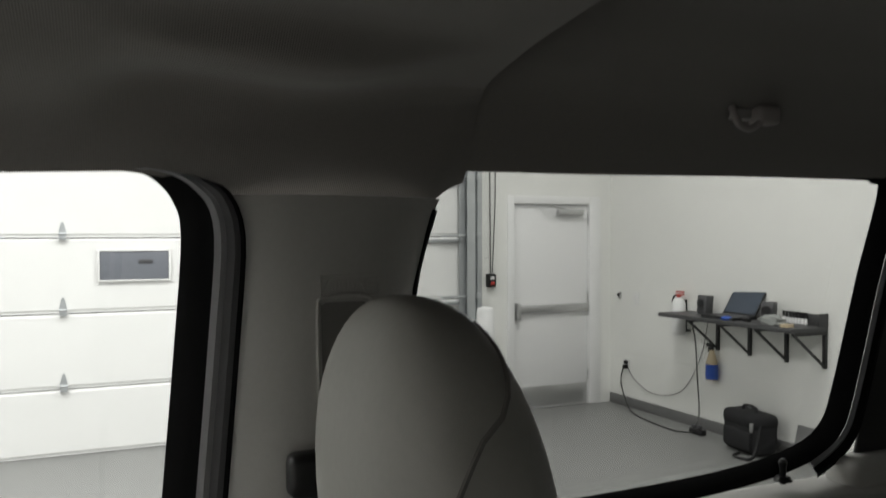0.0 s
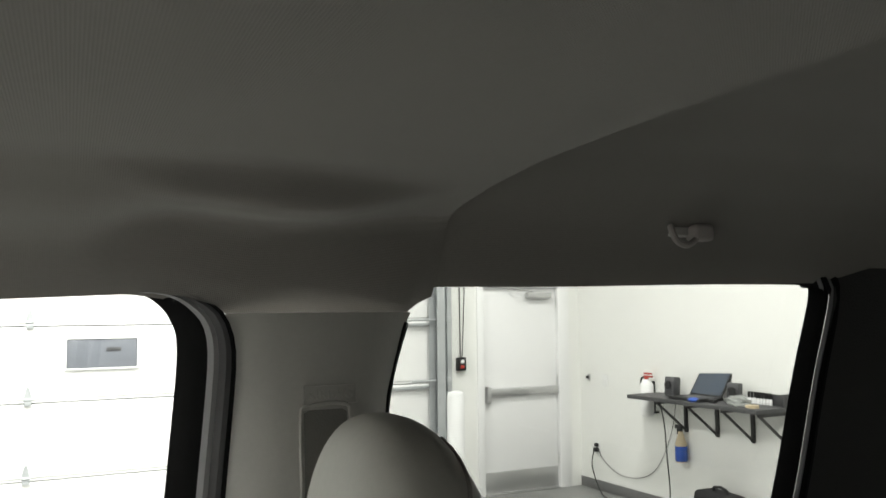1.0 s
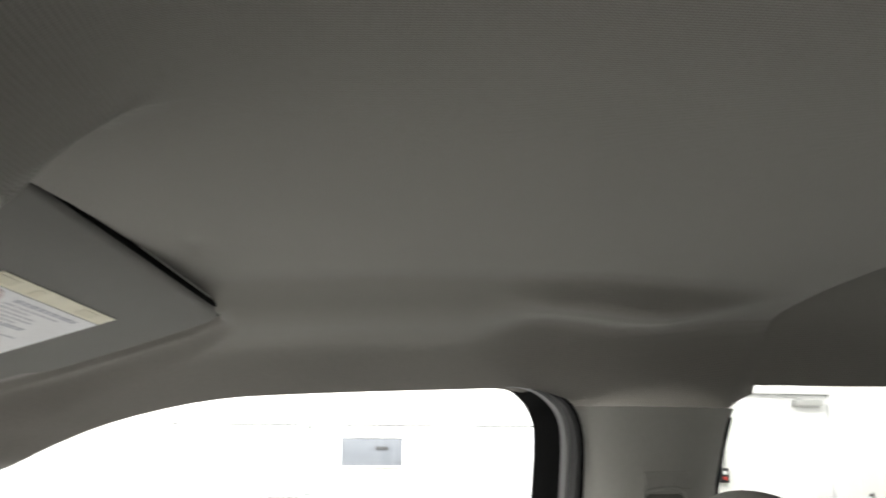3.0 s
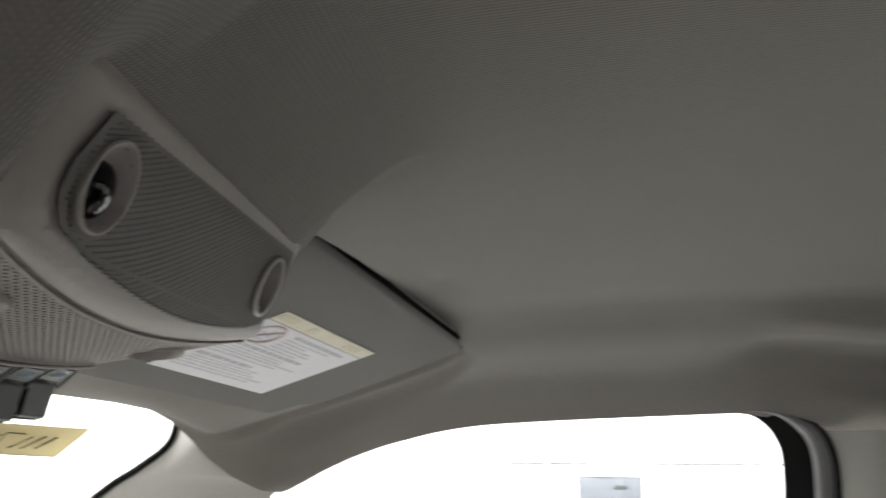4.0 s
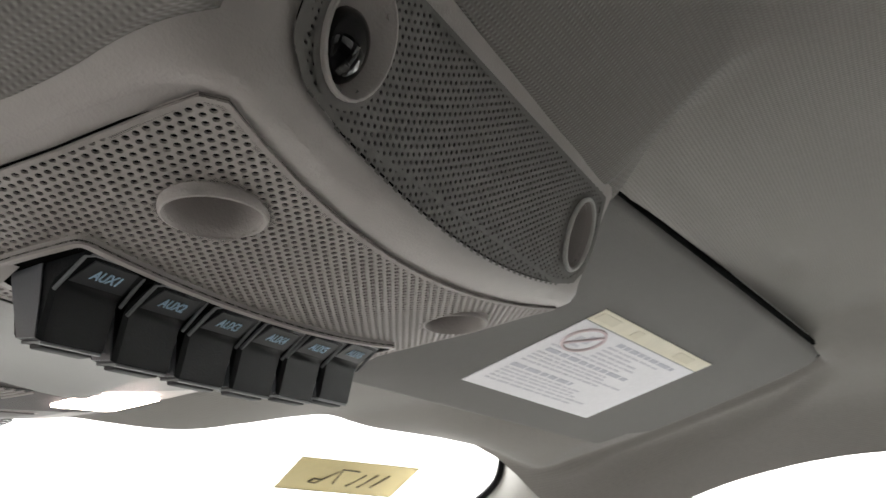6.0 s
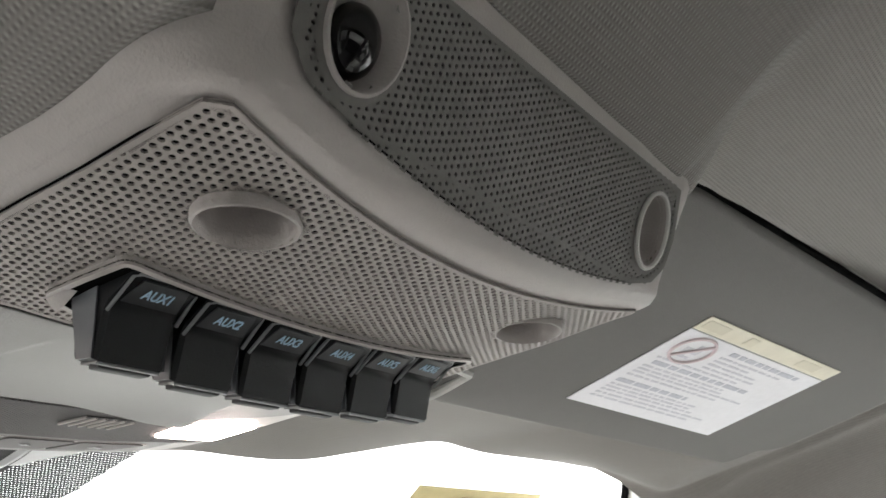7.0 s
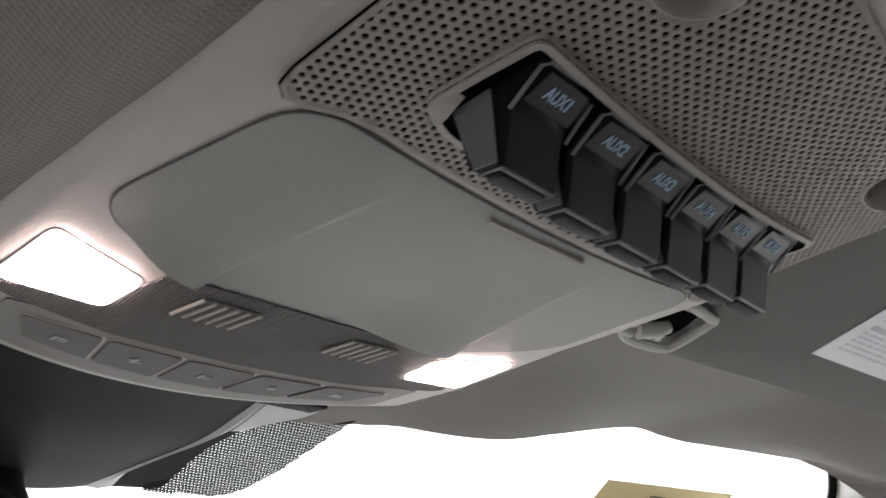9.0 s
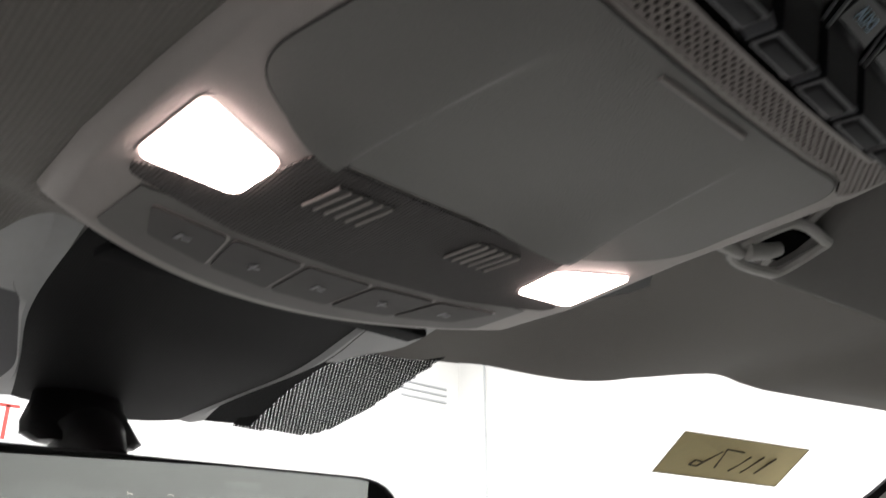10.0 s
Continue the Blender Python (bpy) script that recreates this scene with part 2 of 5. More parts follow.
def plate(poly, zf, t, levels=14, centre=None):
    """Like slab, but its lower face follows a curved surface."""
    c = Vector(centre) if centre else Vector((sum(p[0] for p in poly) / len(poly), sum(p[1] for p in poly) / len(poly)))
    rows = [[(x, y, zf(x, y) + t) for x, y in poly]]
    for l in range(levels + 1):
        k = max(1 - l / levels, 0.002)
        ring = [c + (Vector(p) - c) * k for p in poly]
        rows.append([(q.x, q.y, zf(q.x, q.y)) for q in ring])
    return loft(rows, True)


def dense(poly, step=0.006):
    """An outline with its long sides divided."""
    out = []
    for i in range(len(poly)):
        a, b = Vector(poly[i]), Vector(poly[(i + 1) % len(poly)])
        n = max(1, int((b - a).length / step))
        out += [tuple(a.lerp(b, j / n)) for j in range(n)]
    return out


def sheet(poly, zf, t, nx=60, ny=40):
    """A plate in rows across: its lower face follows a curved surface, its rim goes up by t."""
    ys = [p[1] for p in poly]
    y0, y1 = min(ys), max(ys)
    rows = []
    for j in range(ny + 1):
        y = y0 + (y1 - y0) * (1e-4 + (1 - 2e-4) * (1 - math.cos(math.pi * j / ny)) / 2)
        cross = sorted(a[0] + (b[0] - a[0]) * (y - a[1]) / (b[1] - a[1]) for a, b in zip(poly, poly[1:] + poly[:1]) if (a[1] > y) != (b[1] > y))
        xa, xb = cross[0], cross[-1]
        rows.append([(xa, y, zf(xa, y) + t)] + [(xa + (xb - xa) * i / nx, y, zf(xa + (xb - xa) * i / nx, y)) for i in range(nx + 1)] + [(xb, y, zf(xb, y) + t)])
    rows = [[(x, y, z + t) for x, y, z in rows[0]]] + rows + [[(x, y, z + t) for x, y, z in rows[-1]]]
    return loft(rows)


def grown(poly, d):
    """An outline moved outwards by d (counter-clockwise outlines)."""
    out = []
    k = len(poly)
    for i in range(k):
        a, b = Vector(poly[i - 1]), Vector(poly[(i + 1) % k])
        e = (b - a).normalized()
        out.append((poly[i][0] + e.y * d, poly[i][1] - e.x * d))
    return out


def cut_hole(bm, o, s, u, rx, ry, n=20):
    """An elliptic hole through a sheet: centre o, axes s and u."""
    o, s, u = Vector(o), Vector(s).normalized(), Vector(u).normalized()
    q = lambda p: math.hypot((p - o).dot(s) / rx, (p - o).dot(u) / ry)
    axis = s.cross(u)
    near = lambda p: abs((p - o).dot(axis)) < 0.02
    bmesh.ops.triangulate(bm, faces=bm.faces[:])
    for k in range(n):
        a = 2 * math.pi * k / n
        nn = (s * math.cos(a) / rx + u * math.sin(a) / ry).normalized()
        edge = o + s * math.cos(a) * rx + u * math.sin(a) * ry
        faces = [f for f in bm.faces if any(near(v.co) for v in f.verts) and (q(f.calc_center_median()) < 3.5 or any(q(v.co) < 1.6 for v in f.verts))]
        geom = list({e for f in faces for e in f.edges}) + list({v for f in faces for v in f.verts}) + faces
        bmesh.ops.bisect_plane(bm, geom=geom, plane_co=edge, plane_no=nn, dist=1e-6)
    gone = [f for f in bm.faces if near(f.calc_center_median()) and q(f.calc_center_median()) < 1.0]
    bmesh.ops.delete(bm, geom=gone, context="FACES")
    return bm


def smooth01(a, b, v):
    u = min(1.0, max(0.0, (v - a) / (b - a)))
    return u * u * (3 - 2 * u)


def interp(v, xs, ys):
    return float(np.interp(v, xs, ys))


def rounded(poly, r, n=5):
    """Round the corners of a plan outline."""
    out = []
    k = len(poly)
    for i in range(k):
        p, a, b = Vector(poly[i]), Vector(poly[i - 1]), Vector(poly[(i + 1) % k])
        rr = min(r, (a - p).length * 0.45, (b - p).length * 0.45)
        s, e = p + (a - p).normalized() * rr, p + (b - p).normalized() * rr
        for j in range(n + 1):
            u = j / n
            out.append(tuple(s * (1 - u) ** 2 + p * 2 * u * (1 - u) + e * u * u))
    return out


def inside(poly, x, y):
    c = False
    k = len(poly)
    for i in range(k):
        (x0, y0), (x1, y1) = poly[i], poly[i - 1]
        if (y0 > y) != (y1 > y) and x < (x1 - x0) * (y - y0) / (y1 - y0) + x0:
            c = not c
    return c


def catmull(pts, n=6):
    """A smooth line through points."""
    P = [Vector(p) for p in pts]
    out = []
    for i in range(len(P) - 1):
        p0, p1, p2, p3 = P[max(i - 1, 0)], P[i], P[i + 1], P[min(i + 2, len(P) - 1)]
        for j in range(n):
            u = j / n
            out.append(0.5 * ((2 * p1) + (p2 - p0) * u + (2 * p0 - 5 * p1 + 4 * p2 - p3) * u * u + (3 * p1 - p0 - 3 * p2 + p3) * u ** 3))
    out.append(P[-1])
    return out


def letters(name, text, size, m, mat, parent, extrude=0.0002, bold=0.0):
    cu = bpy.data.curves.new(name, "FONT")
    cu.body, cu.size, cu.extrude, cu.align_x, cu.align_y, cu.offset = text, size, extrude, "CENTER", "CENTER", bold
    tmp = bpy.data.objects.new("tmp", cu)
    me = bpy.data.meshes.new_from_object(tmp)
    bpy.data.objects.remove(tmp)
    bpy.data.curves.remove(cu)
    me.transform(m)
    me.materials.append(mat)
    ob = new(name, me)
    ob.parent = parent
    return ob


def frame_matrix(o, x, y):
    """Axes x and y (made square), z out, at o."""
    x = Vector(x).normalized()
    z = x.cross(Vector(y)).normalized()
    y = z.cross(x)
    m = Matrix((x, y, z)).transposed().to_4x4()
    m.translation = o
    return m


def bar(m, cx, cy, w, h, t=0.0003):
    """A thin printed bar on the plane m."""
    return box(cx - w / 2, cx + w / 2, cy - h / 2, cy + h / 2, 0.0, t, m=m)

# ---- garage: floor, walls, ceiling ----
GX, GY0, GY1, GXL = 7.17, -5.08, 7.5, -11.0
T = 0.2
tagged(part("floor", box(GXL - T, GX + T, GY0 - T, GY1 + T, -0.2, 0.0), M_FLOOR, smooth=False), "grey epoxy-coated concrete garage floor", "floor", kind="structure")
tagged(part("ceiling", box(GXL - T, GX + T, GY0 - T, GY1 + T, CEIL_Z, CEIL_Z + T), M_WALL, smooth=False), "white painted garage ceiling", "ceiling", kind="structure")
tagged(part("wall_south", box(GXL - T, GX + T, GY0 - T, GY0, 0, CEIL_Z), M_WALL, smooth=False), "white painted garage wall behind the shelf", "wall", kind="structure")
tagged(part("wall_north", box(GXL - T, GX + T, GY1, GY1 + T, 0, CEIL_Z), M_WALL, smooth=False), "white painted garage wall", "wall", kind="structure")
tagged(part("wall_west", box(GXL - T, GXL, GY0, GY1, 0, CEIL_Z), M_WALL, smooth=False), "white painted garage wall", "wall", kind="structure")
# east wall with the openings of the overhead door and the walk-through door
OD0, OD1, ODH = -3.36, 1.3, 3.62
PD0, PD1, PDH = -4.84, -3.86, 2.08
east = merge(box(GX, GX + T, GY0, PD0, 0, CEIL_Z), box(GX, GX + T, PD0, PD1, PDH, CEIL_Z), box(GX, GX + T, PD1, OD0, 0, CEIL_Z),
             box(GX, GX + T, OD0, OD1, ODH, CEIL_Z), box(GX, GX + T, OD1, GY1, 0, CEIL_Z))
tagged(part("wall_east", east, M_WALL, smooth=False), "white painted garage wall with door openings", "wall", kind="structure")
for i, (x, y) in enumerate(LAMP_SPOTS):
    f = thing("ceiling_light", "white rectangular ceiling light fixture on the garage ceiling", "ceiling light", "garage ceiling lights")
    part("housing", box(x - 0.64, x + 0.64, y - 0.34, y + 0.34, CEIL_Z - 0.14, CEIL_Z - 0.001, 0.01), M_WHITE, f)
tagged(part("baseboard", merge(box(GXL, GX - 0.003, GY0, GY0 + 0.012, 0.0, 0.10, 0.003)), M_BASE), "dark grey rubber baseboard along the wall", "baseboard", kind="structure")

# overhead sectional door
od = thing("overhead_door", "white sectional overhead garage door, closed", "garage door")
SEC = [0.0, 0.53, 1.13, 1.73, 2.33, 2.93, 3.53]
for z0, z1 in zip(SEC, SEC[1:]):
    prof = [(0.0, z0 + 0.006), (0.0, z0 + 0.02), (-0.012, z0 + 0.035), (-0.012, z1 - 0.02), (0.0, z1 - 0.007), (0.0, z1 - 0.004)]
    prof = prof + [(0.045, z1 - 0.004), (0.045, z0 + 0.006)]
    bm = loft([[(GX + 0.05 + d, y, z) for d, z in prof] for y in (OD0 - 0.1, OD1 + 0.1)], True)
    bmesh.ops.holes_fill(bm, edges=bm.edges[:])
    sec = part("door_section", bm, M_OHD, od)
    for hy in (0.145, -2.2, 1.2 - 0.0):
        if z0 > 0.1:
            hb = merge(box(GX - 0.0, GX + 0.036, hy - 0.026, hy + 0.026, z0 - 0.015, z0 + 0.028, 0.004),
                       tube([(GX + 0.0, hy - 0.03, z0 + 0.035), (GX + 0.0, hy + 0.03, z0 + 0.035)], 0.012, 8),
                       loft([[(GX + 0.034, hy - 0.03, z0 + 0.045), (GX + 0.034, hy + 0.03, z0 + 0.045)], [(GX + 0.034, hy - 0.008, z0 + 0.13), (GX + 0.034, hy + 0.008, z0 + 0.13)]]))
            part("hinge", hb, M_GALV, sec, "galvanised hinge")
    for sy in (OD0 + 0.02,):
        part("strut", box(GX + 0.0, GX + 0.037, sy, sy + 0.5, z1 - 0.05, z1 - 0.02, 0.004), M_GALV, sec, "steel stiffening bar")
lite = part("door_lite", box(GX + 0.02, GX + 0.05, -0.655, -0.125, 1.392, 1.624, 0.008), M_LITE, od, "small rectangular tinted window in the door")
part("lite_frame", merge(box(GX + 0.008, GX + 0.03, -0.672, -0.655, 1.38, 1.636, 0.003), box(GX + 0.008, GX + 0.03, -0.125, -0.108, 1.38, 1.636, 0.003),
                         box(GX + 0.008, GX + 0.03, -0.655, -0.125, 1.624, 1.636, 0.003), box(GX + 0.008, GX + 0.03, -0.655, -0.125, 1.38, 1.392, 0.003)), M_OHD, lite)
part("latch", box(GX + 0.012, GX + 0.024, -0.53, -0.42, 1.525, 1.555, 0.003), M_DGREY, lite, "dark latch plate")
# vertical track with brackets
tr = thing("door_track", "galvanised steel vertical track of the overhead door", "door track")
part("rail", merge(box(GX - 0.09, GX - 0.085, OD0 - 0.08, OD0 - 0.0, 0, 4.2), box(GX - 0.09, GX - 0.03, OD0 - 0.085, OD0 - 0.08, 0, 4.2)), M_GALV, tr)
part("angle", merge(box(GX - 0.07, GX - 0.002, OD0 - 0.125, OD0 - 0.118, 0, 4.2), box(GX - 0.008, GX - 0.002, OD0 - 0.20, OD0 - 0.125, 0, 4.2), box(GX - 0.012, GX - 0.009, OD0 - 0.118, OD0 + 0.05, 0, 4.2)), M_GALV, tr)
for z in (0.6, 1.16, 1.74, 2.3, 2.9):
    part("roller_bracket", merge(tube([(GX - 0.06, OD0 + 0.25, z), (GX - 0.06, OD0 - 0.13, z)], 0.01, 8), box(GX - 0.1, GX - 0.02, OD0 - 0.14, OD0 - 0.1, z - 0.03, z + 0.03, 0.004)), M_GALV, tr)
# chain hoist cords and the control box
hoist = thing("hoist_control", "small black and red door control hanging on a cord", "door control")
part("cord", tube([(GX - 0.03, -3.63, 4.4), (GX - 0.03, -3.635, 2.2), (GX - 0.03, -3.64, 1.37)], 0.006, 6), M_DGREY, hoist)
part("cord", tube([(GX - 0.03, -3.73, 4.4), (GX - 0.03, -3.69, 2.0), (GX - 0.03, -3.66, 1.37)], 0.005, 6), M_DGREY, hoist)
hb = part("control_box", box(GX - 0.06, GX - 0.003, -3.69, -3.60, 1.24, 1.37, 0.006), M_BLACK, hoist)
part("button", box(GX - 0.07, GX - 0.06, -3.665, -3.625, 1.315, 1.345, 0.003), M_WHITE, hb)
part("button", box(GX - 0.07, GX - 0.06, -3.665, -3.625, 1.265, 1.295, 0.003), M_REDP, hb)
bol = thing("bollard", "white plastic-sleeved safety bollard beside the overhead door", "bollard")
part("post", tube([(6.6, -3.3, 0.0), (6.6, -3.3, 1.06), (6.6, -3.3, 1.09), (6.6, -3.3, 1.105)], [0.08, 0.08, 0.07, 0.03], 24), M_WHITE, bol)

# walk-through door
pd = tagged(new("door_1"), "white steel door, closed, with a push bar and kick plate", "door", kind="structure")
part("door_frame", merge(box(GX - 0.02, GX + 0.12, PD1 - 0.055, PD1 + 0.02, 0, PDH + 0.05, 0.004), box(GX - 0.02, GX + 0.12, PD0 - 0.10, PD0 + 0.035, 0, PDH + 0.05, 0.004),
                         box(GX - 0.02, GX + 0.12, PD0 + 0.035, PD1 - 0.055, PDH - 0.025, PDH + 0.05, 0.004)), M_WHITE, pd)
leaf = part("door_leaf", box(GX + 0.022, GX + 0.07, PD0 + 0.038, PD1 - 0.058, 0.012, PDH - 0.03, 0.003), M_WHITE, pd)
pb = part("push_bar", merge(box(GX - 0.03, GX + 0.024, PD0 + 0.05, PD1 - 0.12, 0.97, 1.045, 0.012), box(GX - 0.05, GX + 0.024, PD1 - 0.12, PD1 - 0.075, 0.90, 1.07, 0.012)), M_STEEL, leaf, "brushed steel push bar")
part("kick_plate", box(GX + 0.017, GX + 0.024, PD0 + 0.045, PD1 - 0.065, 0.02, 0.22, 0.001), M_STEEL, leaf, "brushed steel kick plate")
part("door_closer", merge(box(GX - 0.04, GX + 0.024, -4.72, -4.42, 1.945, 2.005, 0.01), tube([(GX - 0.02, -4.5, 2.01), (GX - 0.10, -4.30, 2.03), (GX - 0.02, -4.21, 2.05)], 0.01, 6)), M_STEEL, leaf, "grey door closer with an arm")
for hz in (0.25, 1.05, 1.85):
    part("door_hinge", tube([(GX + 0.012, PD0 + 0.037, hz), (GX + 0.012, PD0 + 0.037, hz + 0.11)], 0.009, 8), M_STEEL, leaf)
part("threshold", box(GX - 0.02, GX + 0.12, PD0 + 0.035, PD1 - 0.055, 0.0, 0.010, 0.002), M_STEEL, pd)
sw = thing("key_switch", "small dark key switch on the white wall", "switch")
part("plate", box(6.98, 7.02, GY0, GY0 + 0.02, 1.09, 1.16, 0.004), M_STEEL, sw)
part("knob", tube([(7.0, GY0 + 0.018, 1.13), (7.0, GY0 + 0.04, 1.13)], 0.014, 10), M_BLACK, sw)
ls = thing("light_switch", "white light switch plate on the white wall", "light switch")
part("plate", box(6.70, 6.775, GY0, GY0 + 0.008, 1.05, 1.17, 0.003), M_WHITE, ls)
part("toggle", box(6.73, 6.745, GY0 + 0.008, GY0 + 0.018, 1.10, 1.125, 0.003), M_WHITE, ls)

# shelf with brackets
SX0, SX1, SY, SZ = 4.44, 5.93, -4.69, 1.055
sh = thing("wall_shelf", "dark grey wall shelf on triangular steel brackets", "shelf")
part("board", box(SX0, SX1, GY0 + 0.005, SY, SZ - 0.035, SZ, 0.004), M_SHELF, sh)
part("end_plate", box(SX0, SX0 + 0.012, GY0 + 0.005, GY0 + 0.10, SZ, SZ + 0.10, 0.002), M_SHELF, sh)
part("back_plate", box(SX0 + 0.012, SX0 + 0.34, GY0 + 0.005, GY0 + 0.02, SZ, SZ + 0.085, 0.002), M_SHELF, sh)
for bx in (5.585, 5.213, 4.825, 4.46):
    br = part("bracket", merge(box(bx - 0.014, bx + 0.014, GY0 + 0.002, GY0 + 0.03, 0.735, SZ - 0.036, 0.002), box(bx - 0.014, bx + 0.014, GY0 + 0.03, SY + 0.02 - 0.06, SZ - 0.06, SZ - 0.036, 0.002),
                               tube([(bx, GY0 + 0.02, 0.75), (bx, SY - 0.05, SZ - 0.05)], 0.013, 4)), M_BRACK, sh)


def laptop(x, y, z):
    t = thing("laptop", "open black laptop with a dim blue screen on the shelf", "laptop")
    m = pose(x, y, z, 0, 0, 178)
    part("base", box(-0.19, 0.19, -0.13, 0.13, 0.001, 0.026, 0.006, m=m), M_BLACK, t)
    lid = part("lid", box(-0.19, 0.19, 0.0, 0.012, 0.0, 0.29, 0.003, m=m @ pose(0, 0.10, 0.024, -33)), M_BLACK, t)
    part("screen", box(-0.175, 0.175, -0.002, 0.0, 0.02, 0.275, m=m @ pose(0, 0.10, 0.024, -33)), M_SCREEN, lid, "dim blue laptop screen")
    part("keyboard", box(-0.165, 0.165, -0.04, 0.10, 0.026, 0.029, 0.001, m=m), M_DGREY, t)


laptop(5.245, GY0 + 0.22, SZ)


def desk_speaker(x, y, z, turn, h=0.16):
    t = thing("desk_speaker", "small dark grey desktop speaker on the shelf", "speaker", "speakers on the shelf")
    m = pose(x, y, z, 0, 0, turn)
    part("cabinet", box(-0.05, 0.05, -0.05, 0.05, 0.001, h, 0.01, m=m @ pose(0, 0, 0, 6)), M_DGREY, t)
    part("cone", tube([m @ Vector((0, 0.055, h * 0.6)), m @ Vector((0, 0.062, h * 0.6))], 0.035, 14), M_BLACK, t)


desk_speaker(5.615, GY0 + 0.14, SZ, 10, 0.165)
desk_speaker(4.90, GY0 + 0.13, SZ, 25, 0.16)
ms = thing("mouse", "blue computer mouse on the shelf", "mouse")
bm = bmesh.new()
bmesh.ops.create_uvsphere(bm, u_segments=16, v_segments=8, radius=1.0, matrix=pose(5.13, GY0 + 0.345, SZ + 0.016, 0, 0, 20) @ Matrix.Diagonal((0.055, 0.032, 0.02, 1)))
part("shell", bm, M_BLUEP, ms)
rg = thing("work_gloves", "crumpled grey work gloves lying on the shelf", "gloves")
bm = bmesh.new()
bmesh.ops.create_icosphere(bm, subdivisions=4, radius=1.0)
for v in bm.verts:
    n = noise.noise(v.co * 2.3) * 0.35 + noise.noise(v.co * 5.0) * 0.15
    v.co = Vector((4.72 + v.co.x * 0.12 * (1 + n), GY0 + 0.27 + v.co.y * 0.06 * (1 + n), SZ + 0.002 + max(0, v.co.z * 0.055 * (1 + n) + 0.02)))
part("cloth", bm, M_RAG, rg)
tp = thing("tape_roll", "pale yellow roll of tape on the shelf", "tape")
part("roll", tube([(4.56, GY0 + 0.30, SZ + 0.001), (4.56, GY0 + 0.30, SZ + 0.022)], 0.05, 20), M_CLEARP, tp)
for i in range(8):
    bt = thing("small_bottle", "small white bottle with a black cap on the shelf", "bottle", "row of small bottles")
    bx = 4.61 + 0.031 * i
    part("body", tube([(bx, GY0 + 0.045, SZ + 0.001), (bx, GY0 + 0.045, SZ + 0.040), (bx, GY0 + 0.045, SZ + 0.048)], [0.012, 0.012, 0.006], 10), M_WHITE, bt)
    part("cap", tube([(bx, GY0 + 0.045, SZ + 0.048), (bx, GY0 + 0.045, SZ + 0.095)], 0.010, 10), M_BLACK, bt)
ph = thing("adapter", "black power adapter on the shelf", "adapter")
part("case", box(4.95, 5.02, GY0 + 0.26, GY0 + 0.30, SZ + 0.001, SZ + 0.03, 0.006), M_BLACK, ph)
fe = thing("fire_extinguisher", "white fire extinguisher with a black hose hung on the wall", "fire extinguisher")
ex, ey = 6.015, GY0 + 0.085
part("cylinder", tube([(ex, ey, 0.83), (ex, ey, 0.85), (ex, ey, 1.12), (ex, ey, 1.15), (ex, ey, 1.17)], [0.045, 0.062, 0.062, 0.045, 0.02], 20), M_WHITE, fe)
part("valve", merge(tube([(ex, ey, 1.165), (ex, ey, 1.2)], 0.02, 10), box(ex - 0.075, ex + 0.03, ey - 0.012, ey + 0.012, 1.19, 1.205, 0.003), box(ex - 0.07, ex + 0.03, ey - 0.01, ey + 0.01, 1.215, 1.232, 0.003)), M_REDP, fe, "red valve and handle")
part("hose", tube(catmull([(ex + 0.01, ey, 1.19), (ex + 0.07, ey, 1.17), (ex + 0.085, ey, 1.05), (ex + 0.078, ey, 0.9), (ex + 0.075, ey, 0.85)]), 0.009, 8), M_BLACK, fe)
part("wall_bracket", merge(box(ex - 0.07, ex + 0.07, GY0, GY0 + 0.05, 0.86, 0.875, 0.002), box(ex - 0.02, ex + 0.02, GY0, GY0 + 0.025, 0.86, 1.15, 0.002)), M_BLACK, fe)
sb = thing("spray_bottle", "amber spray bottle with a blue label hanging from the shelf", "spray bottle")
bx, by = 5.60, GY0 + 0.07
body = part("body", tube([(bx, by, 0.475), (bx, by, 0.63), (bx, by, 0.68), (bx, by, 0.74)], [0.052, 0.052, 0.035, 0.02], 16), M_CLEARP, sb)
part("label", tube([(bx, by, 0.485), (bx, by, 0.615)], 0.0535, 16), M_BLUEP, body, "blue label")
part("trigger", merge(box(bx - 0.02, bx + 0.06, by - 0.012, by + 0.012, 0.76, 0.795, 0.005), tube([(bx, by, 0.735), (bx, by, 0.77)], 0.018, 10), box(bx + 0.03, bx + 0.042, by - 0.008, by + 0.008, 0.715, 0.765, 0.003)), M_BLACK, sb)
ol = thing("wall_outlet", "white wall outlet with black plugs in it", "outlet")
part("plate", box(6.84, 6.92, GY0, GY0 + 0.008, 0.36, 0.48, 0.003), M_WHITE, ol)
part("plug", box(6.855, 6.905, GY0 + 0.008, GY0 + 0.05, 0.385, 0.425, 0.006), M_BLACK, ol)
part("plug", box(6.86, 6.90, GY0 + 0.008, GY0 + 0.04, 0.435, 0.47, 0.006), M_BLACK, ol)
ps = thing("power_strip", "black power strip with plugs on the garage floor", "power strip")
part("case", box(5.56, 5.72, -4.92, -4.86, 0.001, 0.05, 0.008), M_BLACK, ps)
part("plug", box(5.60, 5.64, -4.91, -4.87, 0.05, 0.085, 0.006), M_DGREY, ps)
part("plug", box(5.66, 5.70, -4.91, -4.87, 0.05, 0.08, 0.006), M_DGREY, ps)


def cord(label, pts, r=0.006):
    part("cord", tube(catmull(pts), r, 6), M_BLACK, ps, label)


